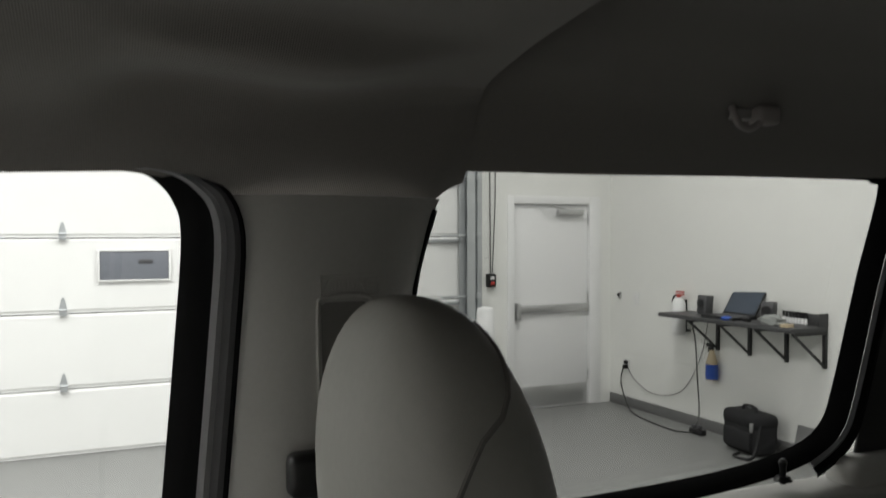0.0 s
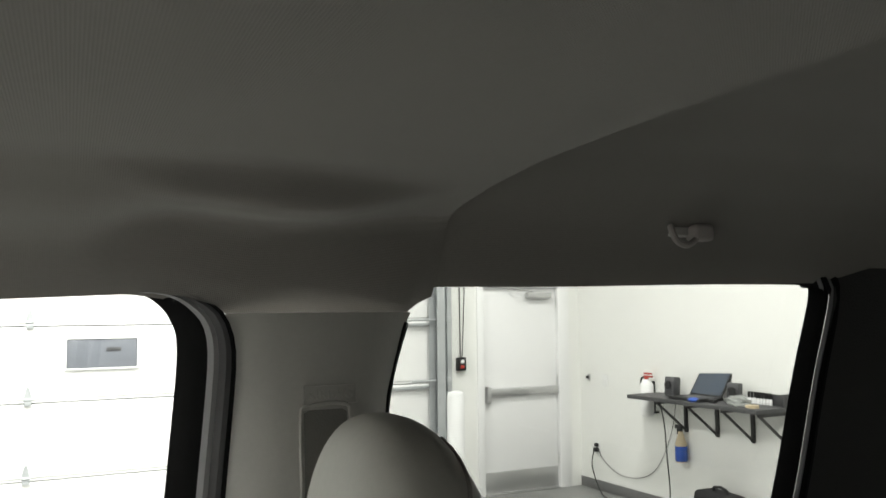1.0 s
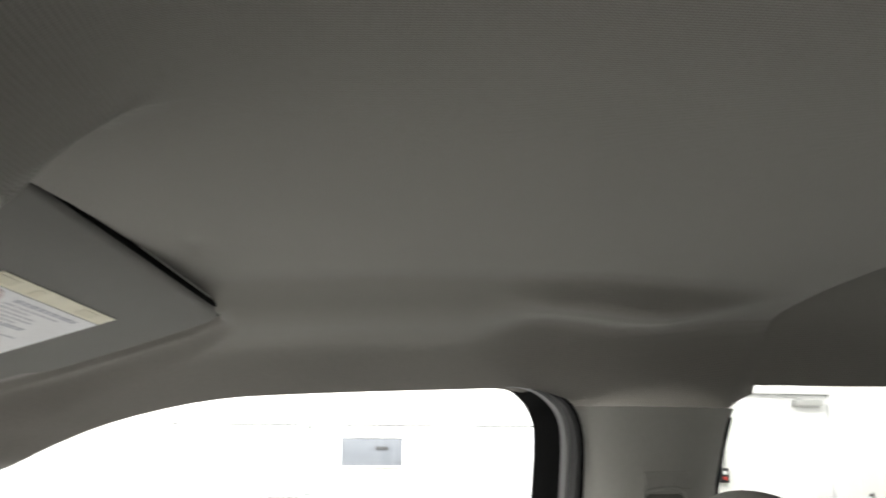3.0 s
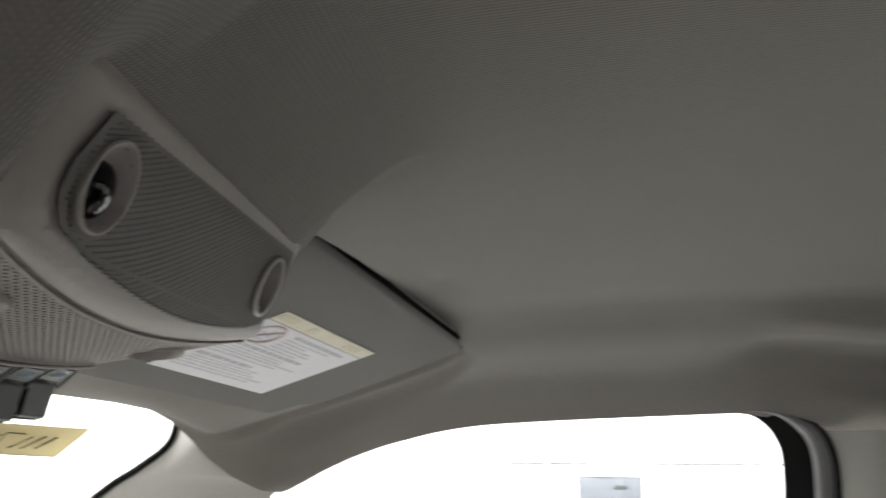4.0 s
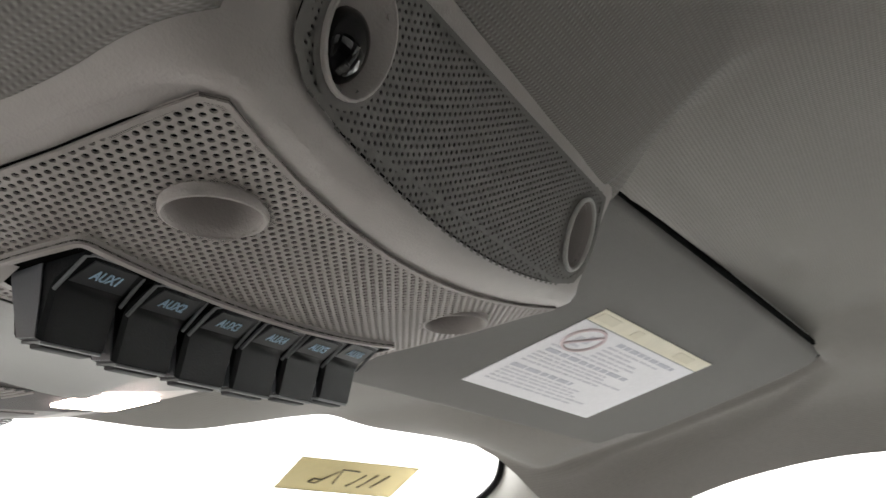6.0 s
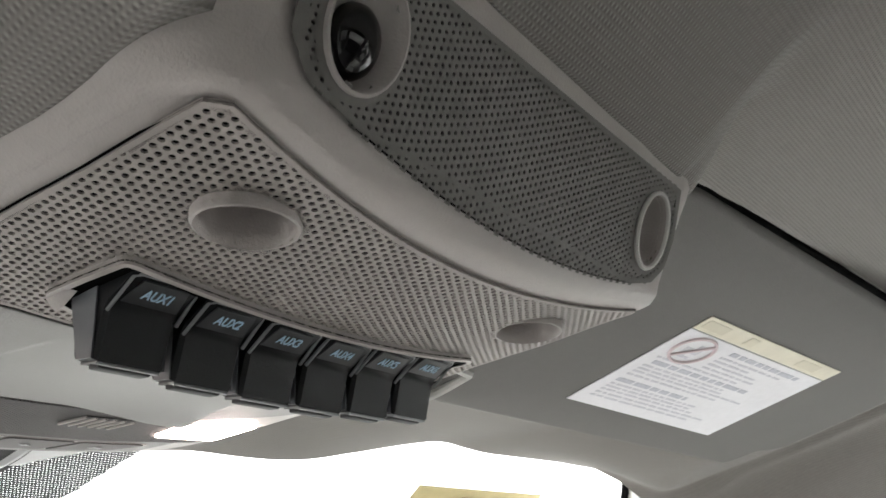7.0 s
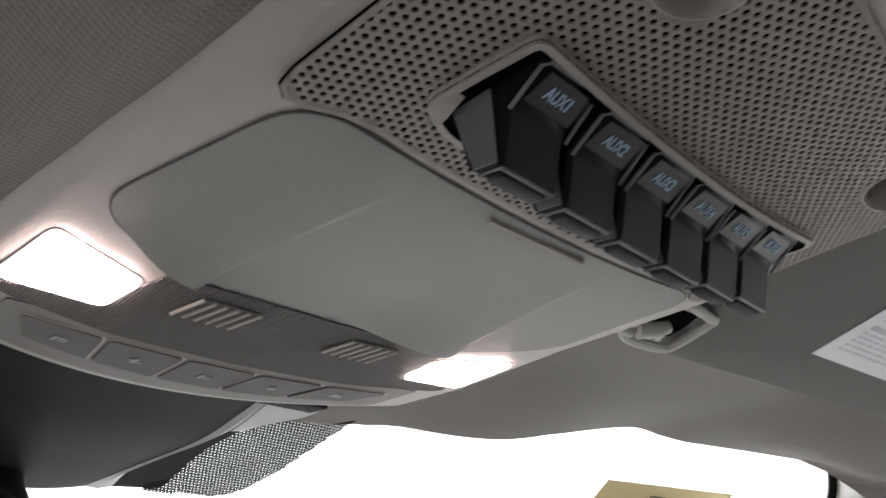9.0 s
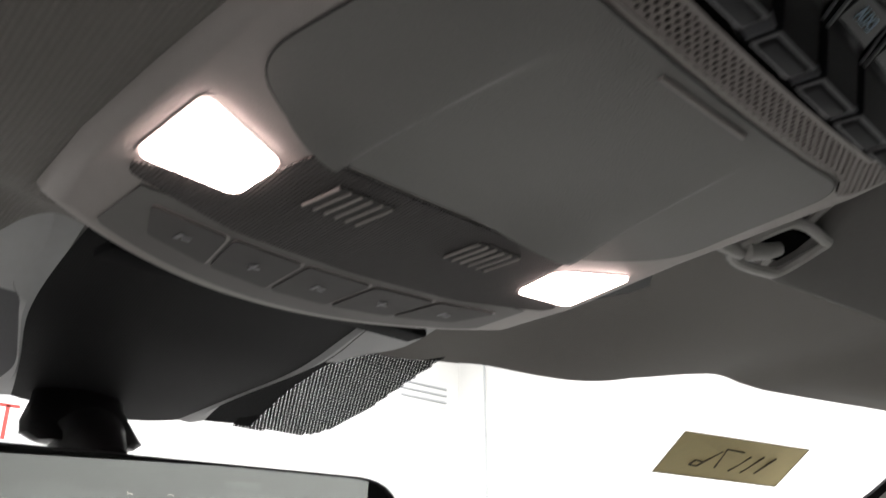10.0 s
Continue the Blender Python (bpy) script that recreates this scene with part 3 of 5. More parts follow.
cord("black cord from the wall outlet to the power strip", [(6.88, GY0 + 0.055, 0.40), (6.87, GY0 + 0.09, 0.25), (6.75, GY0 + 0.10, 0.05), (6.5, -4.88, 0.008), (6.1, -4.80, 0.008), (5.8, -4.78, 0.008), (5.66, -4.86, 0.02)])
cord("black cord hanging from the shelf to the power strip", [(5.72, GY0 + 0.20, SZ - 0.036), (5.73, GY0 + 0.14, 0.8), (5.75, GY0 + 0.1, 0.5), (5.70, GY0 + 0.12, 0.2), (5.66, -4.90, 0.08)])
cord("thin cord looping from the outlet to the shelf", [(6.86, GY0 + 0.035, 0.45), (6.75, GY0 + 0.02, 0.30), (6.45, GY0 + 0.015, 0.20), (6.05, GY0 + 0.015, 0.30), (5.80, GY0 + 0.015, 0.65), (5.70, GY0 + 0.015, SZ - 0.036)], 0.003)
bg = thing("laptop_bag", "black nylon shoulder bag standing on the garage floor", "bag")
m = pose(5.02, -4.88, 0, 0, 0, -8)
part("body", box(-0.22, 0.22, -0.11, 0.11, 0.002, 0.31, 0.05, 3, m=m), M_FABRIC, bg)
part("flap", box(-0.225, 0.225, -0.118, 0.118, 0.20, 0.33, 0.05, 3, m=m), M_FABRIC, bg)
part("pocket", box(-0.17, 0.17, 0.10, 0.14, 0.04, 0.19, 0.018, 2, m=m), M_FABRIC, bg)
part("handle", tube([m @ Vector(p) for p in [(0.09, 0, 0.325), (0.08, 0, 0.36), (0.0, 0, 0.372), (-0.08, 0, 0.36), (-0.09, 0, 0.325)]], 0.012, 8), M_FABRIC, bg)
part("clip", box(-0.19, -0.16, 0.112, 0.13, 0.20, 0.27, 0.004, m=m), M_STEEL, bg, "metal clip")
part("strap", tube(catmull([m @ Vector(p) for p in [(-0.21, 0.06, 0.28), (-0.25, 0.13, 0.10), (-0.27, 0.2, 0.02), (-0.12, 0.24, 0.012), (-0.05, 0.14, 0.012)]]), 0.012, 6), M_FABRIC, bg)
bd = thing("leaning_board", "grey board leaning against the garage wall", "board")
part("panel", box(-0.13, 0.13, 0, 0.012, 0, 0.27, 0.002, m=pose(4.56, GY0 + 0.09, 0.003, 14)), M_BASE, bd)

# far wall: pipe added for the room's dark corner line, and sign
cd_ = thing("corner_line", "thin grey pipe added as the dark line of the room's corner", "conduit")
part("pipe", tube([(7.145, 7.06, 0.001), (7.145, 7.06, CEIL_Z - 0.002)], 0.012, 8), M_GALV, cd_)
part("coupling", tube([(7.145, 7.06, 2.35), (7.145, 7.06, 2.42)], 0.017, 8), M_GALV, cd_)
vt = thing("wall_vent", "pale grey louvred vent high on the garage wall", "vent")
part("vent_frame", box(6.15, 6.98, GY1 - 0.008, GY1 - 0.002, 3.66, 3.98, 0.003), M_WHITE, vt)
for z in (3.72, 3.80, 3.88):
    part("louvre", box(6.20, 6.93, GY1 - 0.030, GY1 - 0.008, z, z + 0.022, 0.004), M_GALV, vt)
sg = thing("wall_sign", "white sign with red strokes on the garage wall", "sign")
plate_ = part("panel", box(1.55, 2.35, GY1 - 0.012, GY1 - 0.002, 2.60, 3.12, 0.003), M_WHITE, sg)
part("mark", merge(box(2.055, 2.085, GY1 - 0.015, GY1 - 0.012, 2.74, 3.0), box(1.98, 2.16, GY1 - 0.015, GY1 - 0.012, 2.985, 3.01)), M_REDP, plate_, "red painted stroke", smooth=False)
part("mark", box(1.70, 1.73, GY1 - 0.015, GY1 - 0.012, 2.74, 3.0), M_REDP, plate_, smooth=False)

# ---- truck cab: headliner, pillars, windows ----
def fold_y(x):
    return -0.10 - 0.155 * x * x


def head_front(x):
    return interp(abs(x), [0, 0.19, 0.342, 0.49, 0.605, 0.635, 0.648, 0.658, 0.672, 0.69, 0.705, 0.72], [0.965, 0.948, 0.905, 0.889, 0.845, 0.818, 0.797, 0.777, 0.762, 0.737, 0.705, 0.684])


def cons_z(x, y):
    """Lower face of the overhead console: a shallow barrel."""
    z = sum(interp(y + o, [0.50, 0.546, 0.60, 0.66, 0.74, 0.80, 0.86, 0.90], [1.820, 1.818, 1.8085, 1.8015, 1.8005, 1.794, 1.790, 1.789]) for o in (-0.009, -0.003, 0.003, 0.009)) / 4
    return z + interp(y, [0.60, 0.66, 0.73, 0.82, 0.88], [0.80, 0.50, 0.20, 0.13, 0.16]) * x * x + 0.012 * x - interp(y, [0.58, 0.62, 0.70, 0.80, 0.90], [0.0036, 0.0018, 0.0010, 0.0005, 0.0])


def cons_half(y):
    """Half width of the console, narrower at the rear."""
    return interp(y, [0.54, 0.56, 0.62, 0.70, 0.80], [0.1135, 0.117, 0.120, 0.1235, 0.128])


def console_border(x, y):
    """Distance outside the console's plan outline, and the rim's height nearest to it."""
    s = abs(x)
    hw, r, y0 = interp(y, [0.525, 0.545, 0.60], [0.1195, 0.110, 0.112]) if x > 0 and y < 0.76 else cons_half(max(y, 0.56)) + 0.0025 + 0.005 * (1 - smooth01(0.525, 0.58, y)) * (x < 0), 0.020, 0.5130
    qx, qy = s - (hw - r), (y0 + r) - y
    d = math.hypot(max(qx, 0), max(qy, 0)) + min(max(qx, qy), 0) - r
    d = max(d, y - (0.898 - 2.9 * min(s, 0.13) ** 2))
    yn = y if qy < 0 else y0 + r - r * qy / max(math.hypot(max(qx, 0), qy), 1e-6)
    zs = cons_z(math.copysign(hw - 0.002, x), max(yn, 0.556)) + (0.0045 if x > 0 else interp(yn, [0.56, 0.62], [0.0026, 0.0045]))
    zc = interp(yn, [0.513, 0.515, 0.518, 0.521, 0.525, 0.531, 0.54, 0.556], [1.8685, 1.861, 1.849, 1.840, 1.834, 1.829, zs + 0.0022, zs])
    if x > 0.09:
        zc = max(zc, 1.870 - 0.05 * smooth01(0.72, 0.80, y))
    return d, zc


def visor_plane(x, y):
    return 1.857 - 0.1127 * (x - 0.325) - 0.3016 * (y - 0.635)


def head_z(x, y):
    s = abs(x)
    c = interp(y, [-0.2, 0.1, 0.3, 0.42, 0.5, 0.6, 0.7, 0.8, 0.9, 0.97], [1.920, 1.926, 1.922, 1.914, 1.904, 1.889, 1.873, 1.855, 1.831, 1.808])
    soft = 0.045 * smooth01(0.22, 0.32, y)
    e = sum(interp(y + o * soft, [-0.19, -0.165, -0.145, -0.12, 0.04, 0.10, 0.15, 0.346, 0.477, 0.60, 0.66, 0.72, 0.85], [1.822, 1.812, 1.798, 1.797, 1.797, 1.814, 1.821, 1.813, 1.805, 1.773, 1.739, 1.713, 1.75]) for o in (-1, -0.67, -0.33, 0, 0.33, 0.67, 1)) / 7
    span = [0, 0.40, 0.49, 0.515, 0.545, 0.575, 0.60, 0.625, 0.645, 0.665, 0.69, 0.72, 0.74]
    fore = sum(interp(s + o, span, [0, 0.01, 0.03, 0.06, 0.16, 0.29, 0.37, 0.43, 0.49, 0.57, 0.76, 1.0, 1.17]) for o in (-0.009, -0.003, 0.003, 0.009)) / 4
    ledge = sum(interp(s + o, span, [0, 0.005, 0.025, 0.07, 0.27, 0.31, 0.295, 0.29, 0.35, 0.52, 0.76, 1.0, 1.17]) for o in (-0.006, 0.0, 0.006)) / 3
    ramp = sum(interp(s + o, span, [0, 0.01, 0.04, 0.05, 0.07, 0.09, 0.11, 0.14, 0.19, 0.36, 0.72, 1.0, 1.17]) for o in (-0.010, 0.0, 0.010)) / 3
    k, r = 1 - smooth01(0.12, 0.21, y), 1 - smooth01(-0.14, 0.02, y)
    S = fore * (1 - k) + (ledge * (1 - r) + ramp * r) * k
    z = c - (c - e) * S
    # dips to the console's rim, which it borders closely
    d, zc = console_border(x, y)
    reach = max(interp(x, [-0.13, -0.09, 0.08, 0.125], [0.115, 0.065, 0.065, 0.010]), interp(y, [0.74, 0.83], [0.010, 0.060]))
    if d < reach:
        z = zc + (z - zc) * (smooth01(-0.3 * reach, reach, d) - smooth01(-0.3 * reach, reach, 0.0)) / (1 - smooth01(-0.3 * reach, reach, 0.0)) if d > 0 else zc - 0.35 * max(d, -0.04)
    # padded roll beside the console
    if x < -0.08 and d > 0:
        z -= 0.0065 * smooth01(0.0, 0.016, d) * (1 - smooth01(0.022, 0.10, d)) * smooth01(0.512, 0.550, y) * (1 - smooth01(0.80, 0.90, y))
    # pocket for the visor
    if x > 0.10:
        end = interp(y, [0.455, 0.475, 0.494, 0.54, 0.604, 0.64], [0.588, 0.612, 0.626, 0.636, 0.648, 0.651])
        brim = (1 - smooth01(end + 0.004, end + 0.040, x)) * smooth01(0.44, 0.47, y) * (1 - smooth01(0.66, 0.72, y)) * smooth01(end - 0.05, end - 0.02, x)
        z = max(z, z * (1 - brim) + (visor_plane(x, y) + 0.0005) * brim)
        pocket = smooth01(0.0, 0.008, y - (0.5585 - 0.172 * x)) * (1 - smooth01(0.755, 0.80, y)) * (1 - smooth01(end, end + 0.009, x)) * smooth01(0.100, 0.108, x)
        z = max(z, z * (1 - pocket) + (visor_plane(x, y) + 0.007) * pocket)
    z -= (0.010 if x > 0 else 0.022) * smooth01(0.09, 0.13, s) * (1 - smooth01(0.13, 0.22, s)) * smooth01(0.87, 0.92, y) * (1 - smooth01(0.955, 0.975, y))
    # swell of the header in front of the visor
    z -= 0.017 * math.exp(-((s - 0.30) / 0.10) ** 2) * smooth01(0.82, 0.92, y)
    z += 0.009 * math.exp(-((s - 0.50) / 0.08) ** 2) * smooth01(0.80, 0.9, y)
    # pinch of the cloth behind the visor
    if x > 0:
        z += 0.0035 * math.exp(-((x - 0.375) / 0.03) ** 2 - ((y - 0.468) / 0.010) ** 2)
    return z


def header_z(x):
    return interp(abs(x), [0.44, 0.53, 0.605, 0.635, 0.648, 0.658, 0.672, 0.69, 0.705, 0.72], [1.832, 1.829, 1.826, 1.820, 1.807, 1.788, 1.768, 1.746, 1.730, 1.728])


xs = [-0.72 + 0.0104 * i for i in range(50)] + [-0.2 + 0.0025 * i for i in range(161)] + [0.205 + 0.0052 * i for i in range(69)] + [0.5625 + 0.0025 * i for i in range(42)] + [0.72 - 0.0052 * i for i in range(10, -1, -1)]
vs_ = [0.01 * i for i in range(56)] + [0.56 + 0.0025 * i for i in range(64)] + [0.72 + 0.01 * i for i in range(29)]
NY = len(vs_)
rows = []
for j in range(-3, NY + 3):
    v = vs_[min(NY - 1, max(0, j))]
    row = []
    for x in xs:
        y = fold_y(x) + (head_front(x) - fold_y(x)) * v
        z = head_z(x, y)
        # the front edge lifts to the windscreen header and follows the pillar's seam
        if abs(x) > 0.44:
            z += (header_z(x) - head_z(x, head_front(x))) * smooth01(0.44, 0.53, abs(x)) * smooth01(head_front(x) - interp(abs(x), [0.6, 0.66], [0.085, 0.060]), head_front(x) + 0.004, y)
        if j < 0:
            y, z = fold_y(x) - 0.002 + 0.003 * (-j), z + (-j) * 0.012
        if j >= NY:
            y, z = y + 0.002, z + (j - NY + 1) * 0.008
        row.append((x, y, z))
    row = [(row[0][0] - 0.012, row[0][1], row[0][2] + 0.03)] + row + [(row[-1][0] + 0.012, row[-1][1], row[-1][2] + 0.03)]
    rows.append(row)
tagged(part("ceiling_headliner", loft(rows), M_HEAD), "grey knitted cloth headliner of a truck cab", "headliner", kind="structure")


def rear_edge(y):
    return interp(y, [-1.2, -0.79, -0.21, -0.18, -0.165, -0.145, -0.12], [1.836, 1.838, 1.828, 1.820, 1.812, 1.798, 1.797])


def rear_z(x, y):
    s, e = abs(x), rear_edge(y)
    far = interp(s, [0, 0.4, 0.52, 0.60, 0.65, 0.685, 0.705], [1.998, 1.990, 1.968, 1.932, 1.897, 1.855, e])
    near = head_z(x, fold_y(x) + 0.004) + interp(s, [0, 0.45, 0.55, 0.62, 0.66, 0.70], [0.078, 0.065, 0.040, 0.014, 0.004, 0.0])
    k = min(1.0, max(0.0, (-0.16 - y) / 0.28))
    return near * (1 - k) + far * k


rows = []
for j in range(41):
    v = j / 40
    row = []
    for i in range(81):
        x = -0.705 + 1.41 * i / 80
        y = fold_y(x) + 0.012 + (-1.15 - fold_y(x) - 0.012) * v ** 1.5
        row.append((x, y, rear_z(x, y)))
    row = [(row[0][0] - 0.02, row[0][1], row[0][2] + 0.03)] + row + [(row[-1][0] + 0.02, row[-1][1], row[-1][2] + 0.03)]
    rows.append(row)
tagged(part("ceiling_headliner_rear", loft(rows), M_HEAD), "grey knitted cloth headliner over the rear seats", "headliner", kind="structure")

# unseen outer roof skin, added so that daylight comes through the windows alone
def screen_top(x):
    s = abs(x)
    return (interp(s, [0, 0.19, 0.342, 0.49, 0.60, 0.68, 0.76], [0.965, 0.950, 0.925, 0.892, 0.852, 0.805, 0.75]),
            interp(s, [0, 0.19, 0.342, 0.49, 0.60, 0.68, 0.76], [1.808, 1.812, 1.824, 1.839, 1.836, 1.828, 1.82]))


rows = []
for v in (0.0, 0.3, 0.6, 0.75, 0.85, 0.92, 0.97, 1.0):
    row = []
    for i in range(41):
        x = -0.765 + 1.53 * i / 40
        y1, z1 = screen_top(x)
        y = -1.22 + (y1 + 0.008 + 1.22) * v
        hi = interp(abs(x), [0, 0.4, 0.6, 0.70, 0.75, 0.765], [2.03, 2.02, 1.995, 1.96, 1.90, 1.855])
        k = smooth01(0.72, 1.0, v)
        row.append((x, y, hi * (1 - k) + (z1 + 0.012) * k))
    rows.append(row)
tagged(part("roof", thicken(loft(rows), 0.004), M_SKIN), "unseen roof skin of the truck cab, keeps light out", "roof", kind="structure")


def yz_strip(path, o0, x0, o1, x1, n=5, taper=0):
    """A band along a line in the side of the cab: from offset o0 at x0 to o1 at x1, outwards of the opening."""
    P = [Vector((0, *p)) for p in path]
    P = catmull(P, n)
    a, b, c = [], [], []
    for i, p in enumerate(P):
        d = (P[min(i + 1, len(P) - 1)] - P[max(i - 1, 0)]).normalized()
        nn = Vector((0, -d.z, d.y))
        if d.length == 0:
            continue
        nn = -nn if SIGN else nn
        xe = x1
        if taper:
            nn = nn * smooth01(0, taper, i)
            xe = x0 + (x1 - x0) * smooth01(0, taper, i)
        p0, p1 = p + nn * o0, p + nn * o1
        pm = p + nn * (o0 + o1) / 2
        if taper:
            lid = lambda y: interp(y, [0.04, 0.10, 0.15], [1.797, 1.814, 1.821]) + 0.004
            p0.z, p1.z, pm.z = min(p0.z, lid(p0.y)), min(p1.z, lid(p1.y)), min(pm.z, lid(pm.y))
        a.append((x0, p0.y, p0.z)); c.append((xe, p1.y, p1.z)); b.append(((x0 + xe) / 2 - 0.003 * (xe != x0), pm.y, pm.z))
    return [a, b, c]


FRONT_EDGE = [(0.145, 1.822), (0.125, 1.816), (0.106, 1.797), (0.098, 1.763), (0.105, 1.66), (0.116, 1.529), (0.135, 1.30)]
REAR_EDGE = [(-0.40, 1.838), (-0.755, 1.840), (-0.795, 1.836), (-0.813, 1.820), (-0.773, 1.705), (-0.729, 1.562), (-0.705, 1.513), (-0.655, 1.487), (-0.54, 1.470), (-0.338, 1.464), (0.0, 1.464)]
REAR_FRONT = [(-0.30, 1.832), (-0.21, 1.827), (-0.165, 1.812), (-0.143, 1.790), (-0.121, 1.712), (-0.113, 1.60), (-0.108, 1.45)]


def mirrored(rows, sx):
    return [[(x * sx, y, z) for x, y, z in r] for r in rows]


def side(sx, where):
    global SIGN
    SIGN = True
    pil = tagged(new("trim_b_pillar" if sx > 0 else "trim_b_pillar_left"), "grey plastic trim of the pillar between the truck doors", "pillar trim", kind="structure")
    # pillar cover
    rows = []
    for z in [1.801, 1.795, 1.78, 1.76, 1.74, 1.71, 1.68, 1.64, 1.58, 1.52, 1.46, 1.38, 1.30, 1.15, 1.0]:
        yf = interp(z, [1.0, 1.30, 1.53, 1.758, 1.78, 1.80], [0.10, 0.085, 0.068, 0.051, 0.054, 0.062])
        yr = interp(z, [1.0, 1.45, 1.60, 1.712, 1.79, 1.80], [-0.11, -0.106, -0.111, -0.119, -0.141, -0.148])
        xm = interp(z, [1.0, 1.5, 1.7, 1.801], [0.650, 0.662, 0.676, 0.691])
        row = []
        for i in range(15):
            u = i / 14
            bulge = 1 - abs(2 * u - 1) ** 2.5
            row.append((0.712 + (xm - 0.712) * bulge, yf + (yr - yf) * u, z))
        rows.append(row)
    part("cover", thicken(loft(mirrored(rows, sx)), 0.003), M_TRIM, pil)
    part("door_seal", loft(mirrored(yz_strip(FRONT_EDGE, -0.004, 0.728, 0.026, 0.705, taper=13), sx)), M_RUBBER, pil, "black rubber door seal")
    part("weatherstrip", loft(mirrored(yz_strip(FRONT_EDGE, 0.022, 0.7035, 0.033, 0.7025, taper=16), sx)), M_FLOCK, pil, "grey flocked weatherstrip")
    part("weatherstrip", loft(mirrored(yz_strip(FRONT_EDGE, 0.033, 0.7025, 0.046, 0.7015, taper=16), sx)), M_STRIP, pil)
    part("seal_edge", loft(mirrored(yz_strip(FRONT_EDGE, 0.045, 0.7015, 0.050, 0.7005, taper=16), sx)), M_RUBBER, pil)
    part("door_seal", loft(mirrored(yz_strip(REAR_FRONT[:2:-1], 0.004, 0.708, -0.005, 0.712), sx)), M_RUBBER, pil)
    if sx > 0:
        px_ = lambda z: interp(z, [1.0, 1.5, 1.7, 1.801], [0.650, 0.662, 0.676, 0.691]) - 0.0032
        zs = [1.703, 1.70, 1.65, 1.6, 1.55, 1.5, 1.45]
        slot = part("belt_slot", loft([[(px_(z) - 0.0006, y, z) for y in ((-0.018, -0.054) if z > 1.702 else (-0.013, -0.059))] for z in zs]), M_SEATSIDE, pil, "dark slot of the seat belt height adjuster")
        part("slot_rim", tube(catmull([(px_(1.46), -0.010, 1.46), (px_(1.60), -0.010, 1.60), (px_(1.69), -0.010, 1.69), (px_(1.706), -0.016, 1.706), (px_(1.708), -0.056, 1.708), (px_(1.69), -0.063, 1.69), (px_(1.6), -0.063, 1.60), (px_(1.46), -0.063, 1.46)], 4), 0.0022, 6), M_TRIM, slot)
        tilt_ = Vector((px_(1.728) - px_(1.708), 0, 0.020))
        ap = part("airbag_plate", tube([(px_(1.7085), -0.014, 1.7085), (px_(1.727), -0.014, 1.727), (px_(1.727), -0.070, 1.727), (px_(1.7085), -0.070, 1.7085)], 0.0008, 5, closed=True), M_TRIM, pil)
        letters("airbag_letters", "AIRBAG", 0.0145, frame_matrix((px_(1.7175) - 0.0002, -0.042, 1.7175), (0, -1, 0), tilt_), M_TRIM, ap, 0.0006)
    # rear quarter: dark frame behind the rear window and the far pillar
    cp = tagged(new("trim_c_pillar" if sx > 0 else "trim_c_pillar_left"), "dark trim behind the rear door window", "pillar trim", kind="structure")
    part("door_seal", loft(mirrored(yz_strip(REAR_EDGE, -0.004, 0.722, 0.014, 0.7005), sx)), M_RUBBER, cp, "black rubber window frame")
    part("weatherstrip", loft(mirrored(yz_strip(REAR_EDGE[:8], 0.014, 0.700, 0.022, 0.698), sx)), M_STRIP, cp)
    part("seal_edge", loft(mirrored(yz_strip(REAR_EDGE[:8], 0.022, 0.698, 0.036, 0.696), sx)), M_RUBBER, cp)
    part("cover", thicken(loft(mirrored([[(0.70, -0.842 + 0.30 * max(0, (1.84 - z)) * 0.95, z), (0.69, -0.87, z), (0.66, -1.0, z), (0.60, -1.15, z)] for z in (1.86, 1.8, 1.7, 1.6, 1.5, 1.4, 1.2, 1.0)], sx)), 0.003), M_CARPET, cp)
    # doors below the belt line
    dr = tagged(new("door_panel_front" if sx > 0 else "door_panel_front_left"), "grey truck front door trim below the window", "door trim", kind="structure")
    part("panel", box(sx * 0.70, sx * 0.742, 0.11, 1.15, 0.75, 1.40, 0.015), M_TRIM, dr)
    # unseen skin outside the glass, dark to limit light bounced upwards
    part("outer_skin", box(sx * 0.75, sx * 0.86, 0.08, 1.15, 0.75, 1.36, 0.02), M_SKIN, dr, "unseen outer skin, dark to bounce little light")
    dr = tagged(new("door_panel_rear" if sx > 0 else "door_panel_rear_left"), "grey truck rear door trim below the window", "door trim", kind="structure")
    part("panel", box(sx * 0.66, sx * 0.738, -0.90, -0.115, 0.75, 1.446, 0.018, 3), M_TRIM, dr)
    part("outer_skin", box(sx * 0.75, sx * 0.86, -0.90, 0.07, 0.75, 1.38, 0.02), M_SKIN, dr, "unseen outer skin, dark to bounce little light")
    part("sill_end", box(sx * 0.668, sx * 0.72, -0.86, -0.700, 1.43, 1.478, 0.018, 3), M_TRIM, dr)
    # glass
    w = tagged(new("window_front_door" if sx > 0 else "window_front_door_left"), "clear side window glass of the front truck door", "window", kind="structure")
    fp = [(0.05, 1.36), (0.05, 1.86), (0.36, 1.86), (0.50, 1.85), (0.63, 1.81), (0.75, 1.74), (1.12, 1.44), (1.16, 1.36)]
    bm = loft([[(sx * 0.742, y, z) for y, z in fp], [(sx * 0.746, y, z) for y, z in fp]], True)
    bmesh.ops.holes_fill(bm, edges=bm.edges[:])
    g = part("pane", bm, M_PANE, w, smooth=False)
    w = tagged(new("window_rear_door" if sx > 0 else "window_rear_door_left"), "clear side window glass of the rear truck door", "window", kind="structure")
    fp = [(-0.05, 1.40), (-0.05, 1.86), (-0.88, 1.86), (-0.88, 1.40)]
    bm = loft([[(sx * 0.742, y, z) for y, z in fp], [(sx * 0.746, y, z) for y, z in fp]], True)
    bmesh.ops.holes_fill(bm, edges=bm.edges[:])
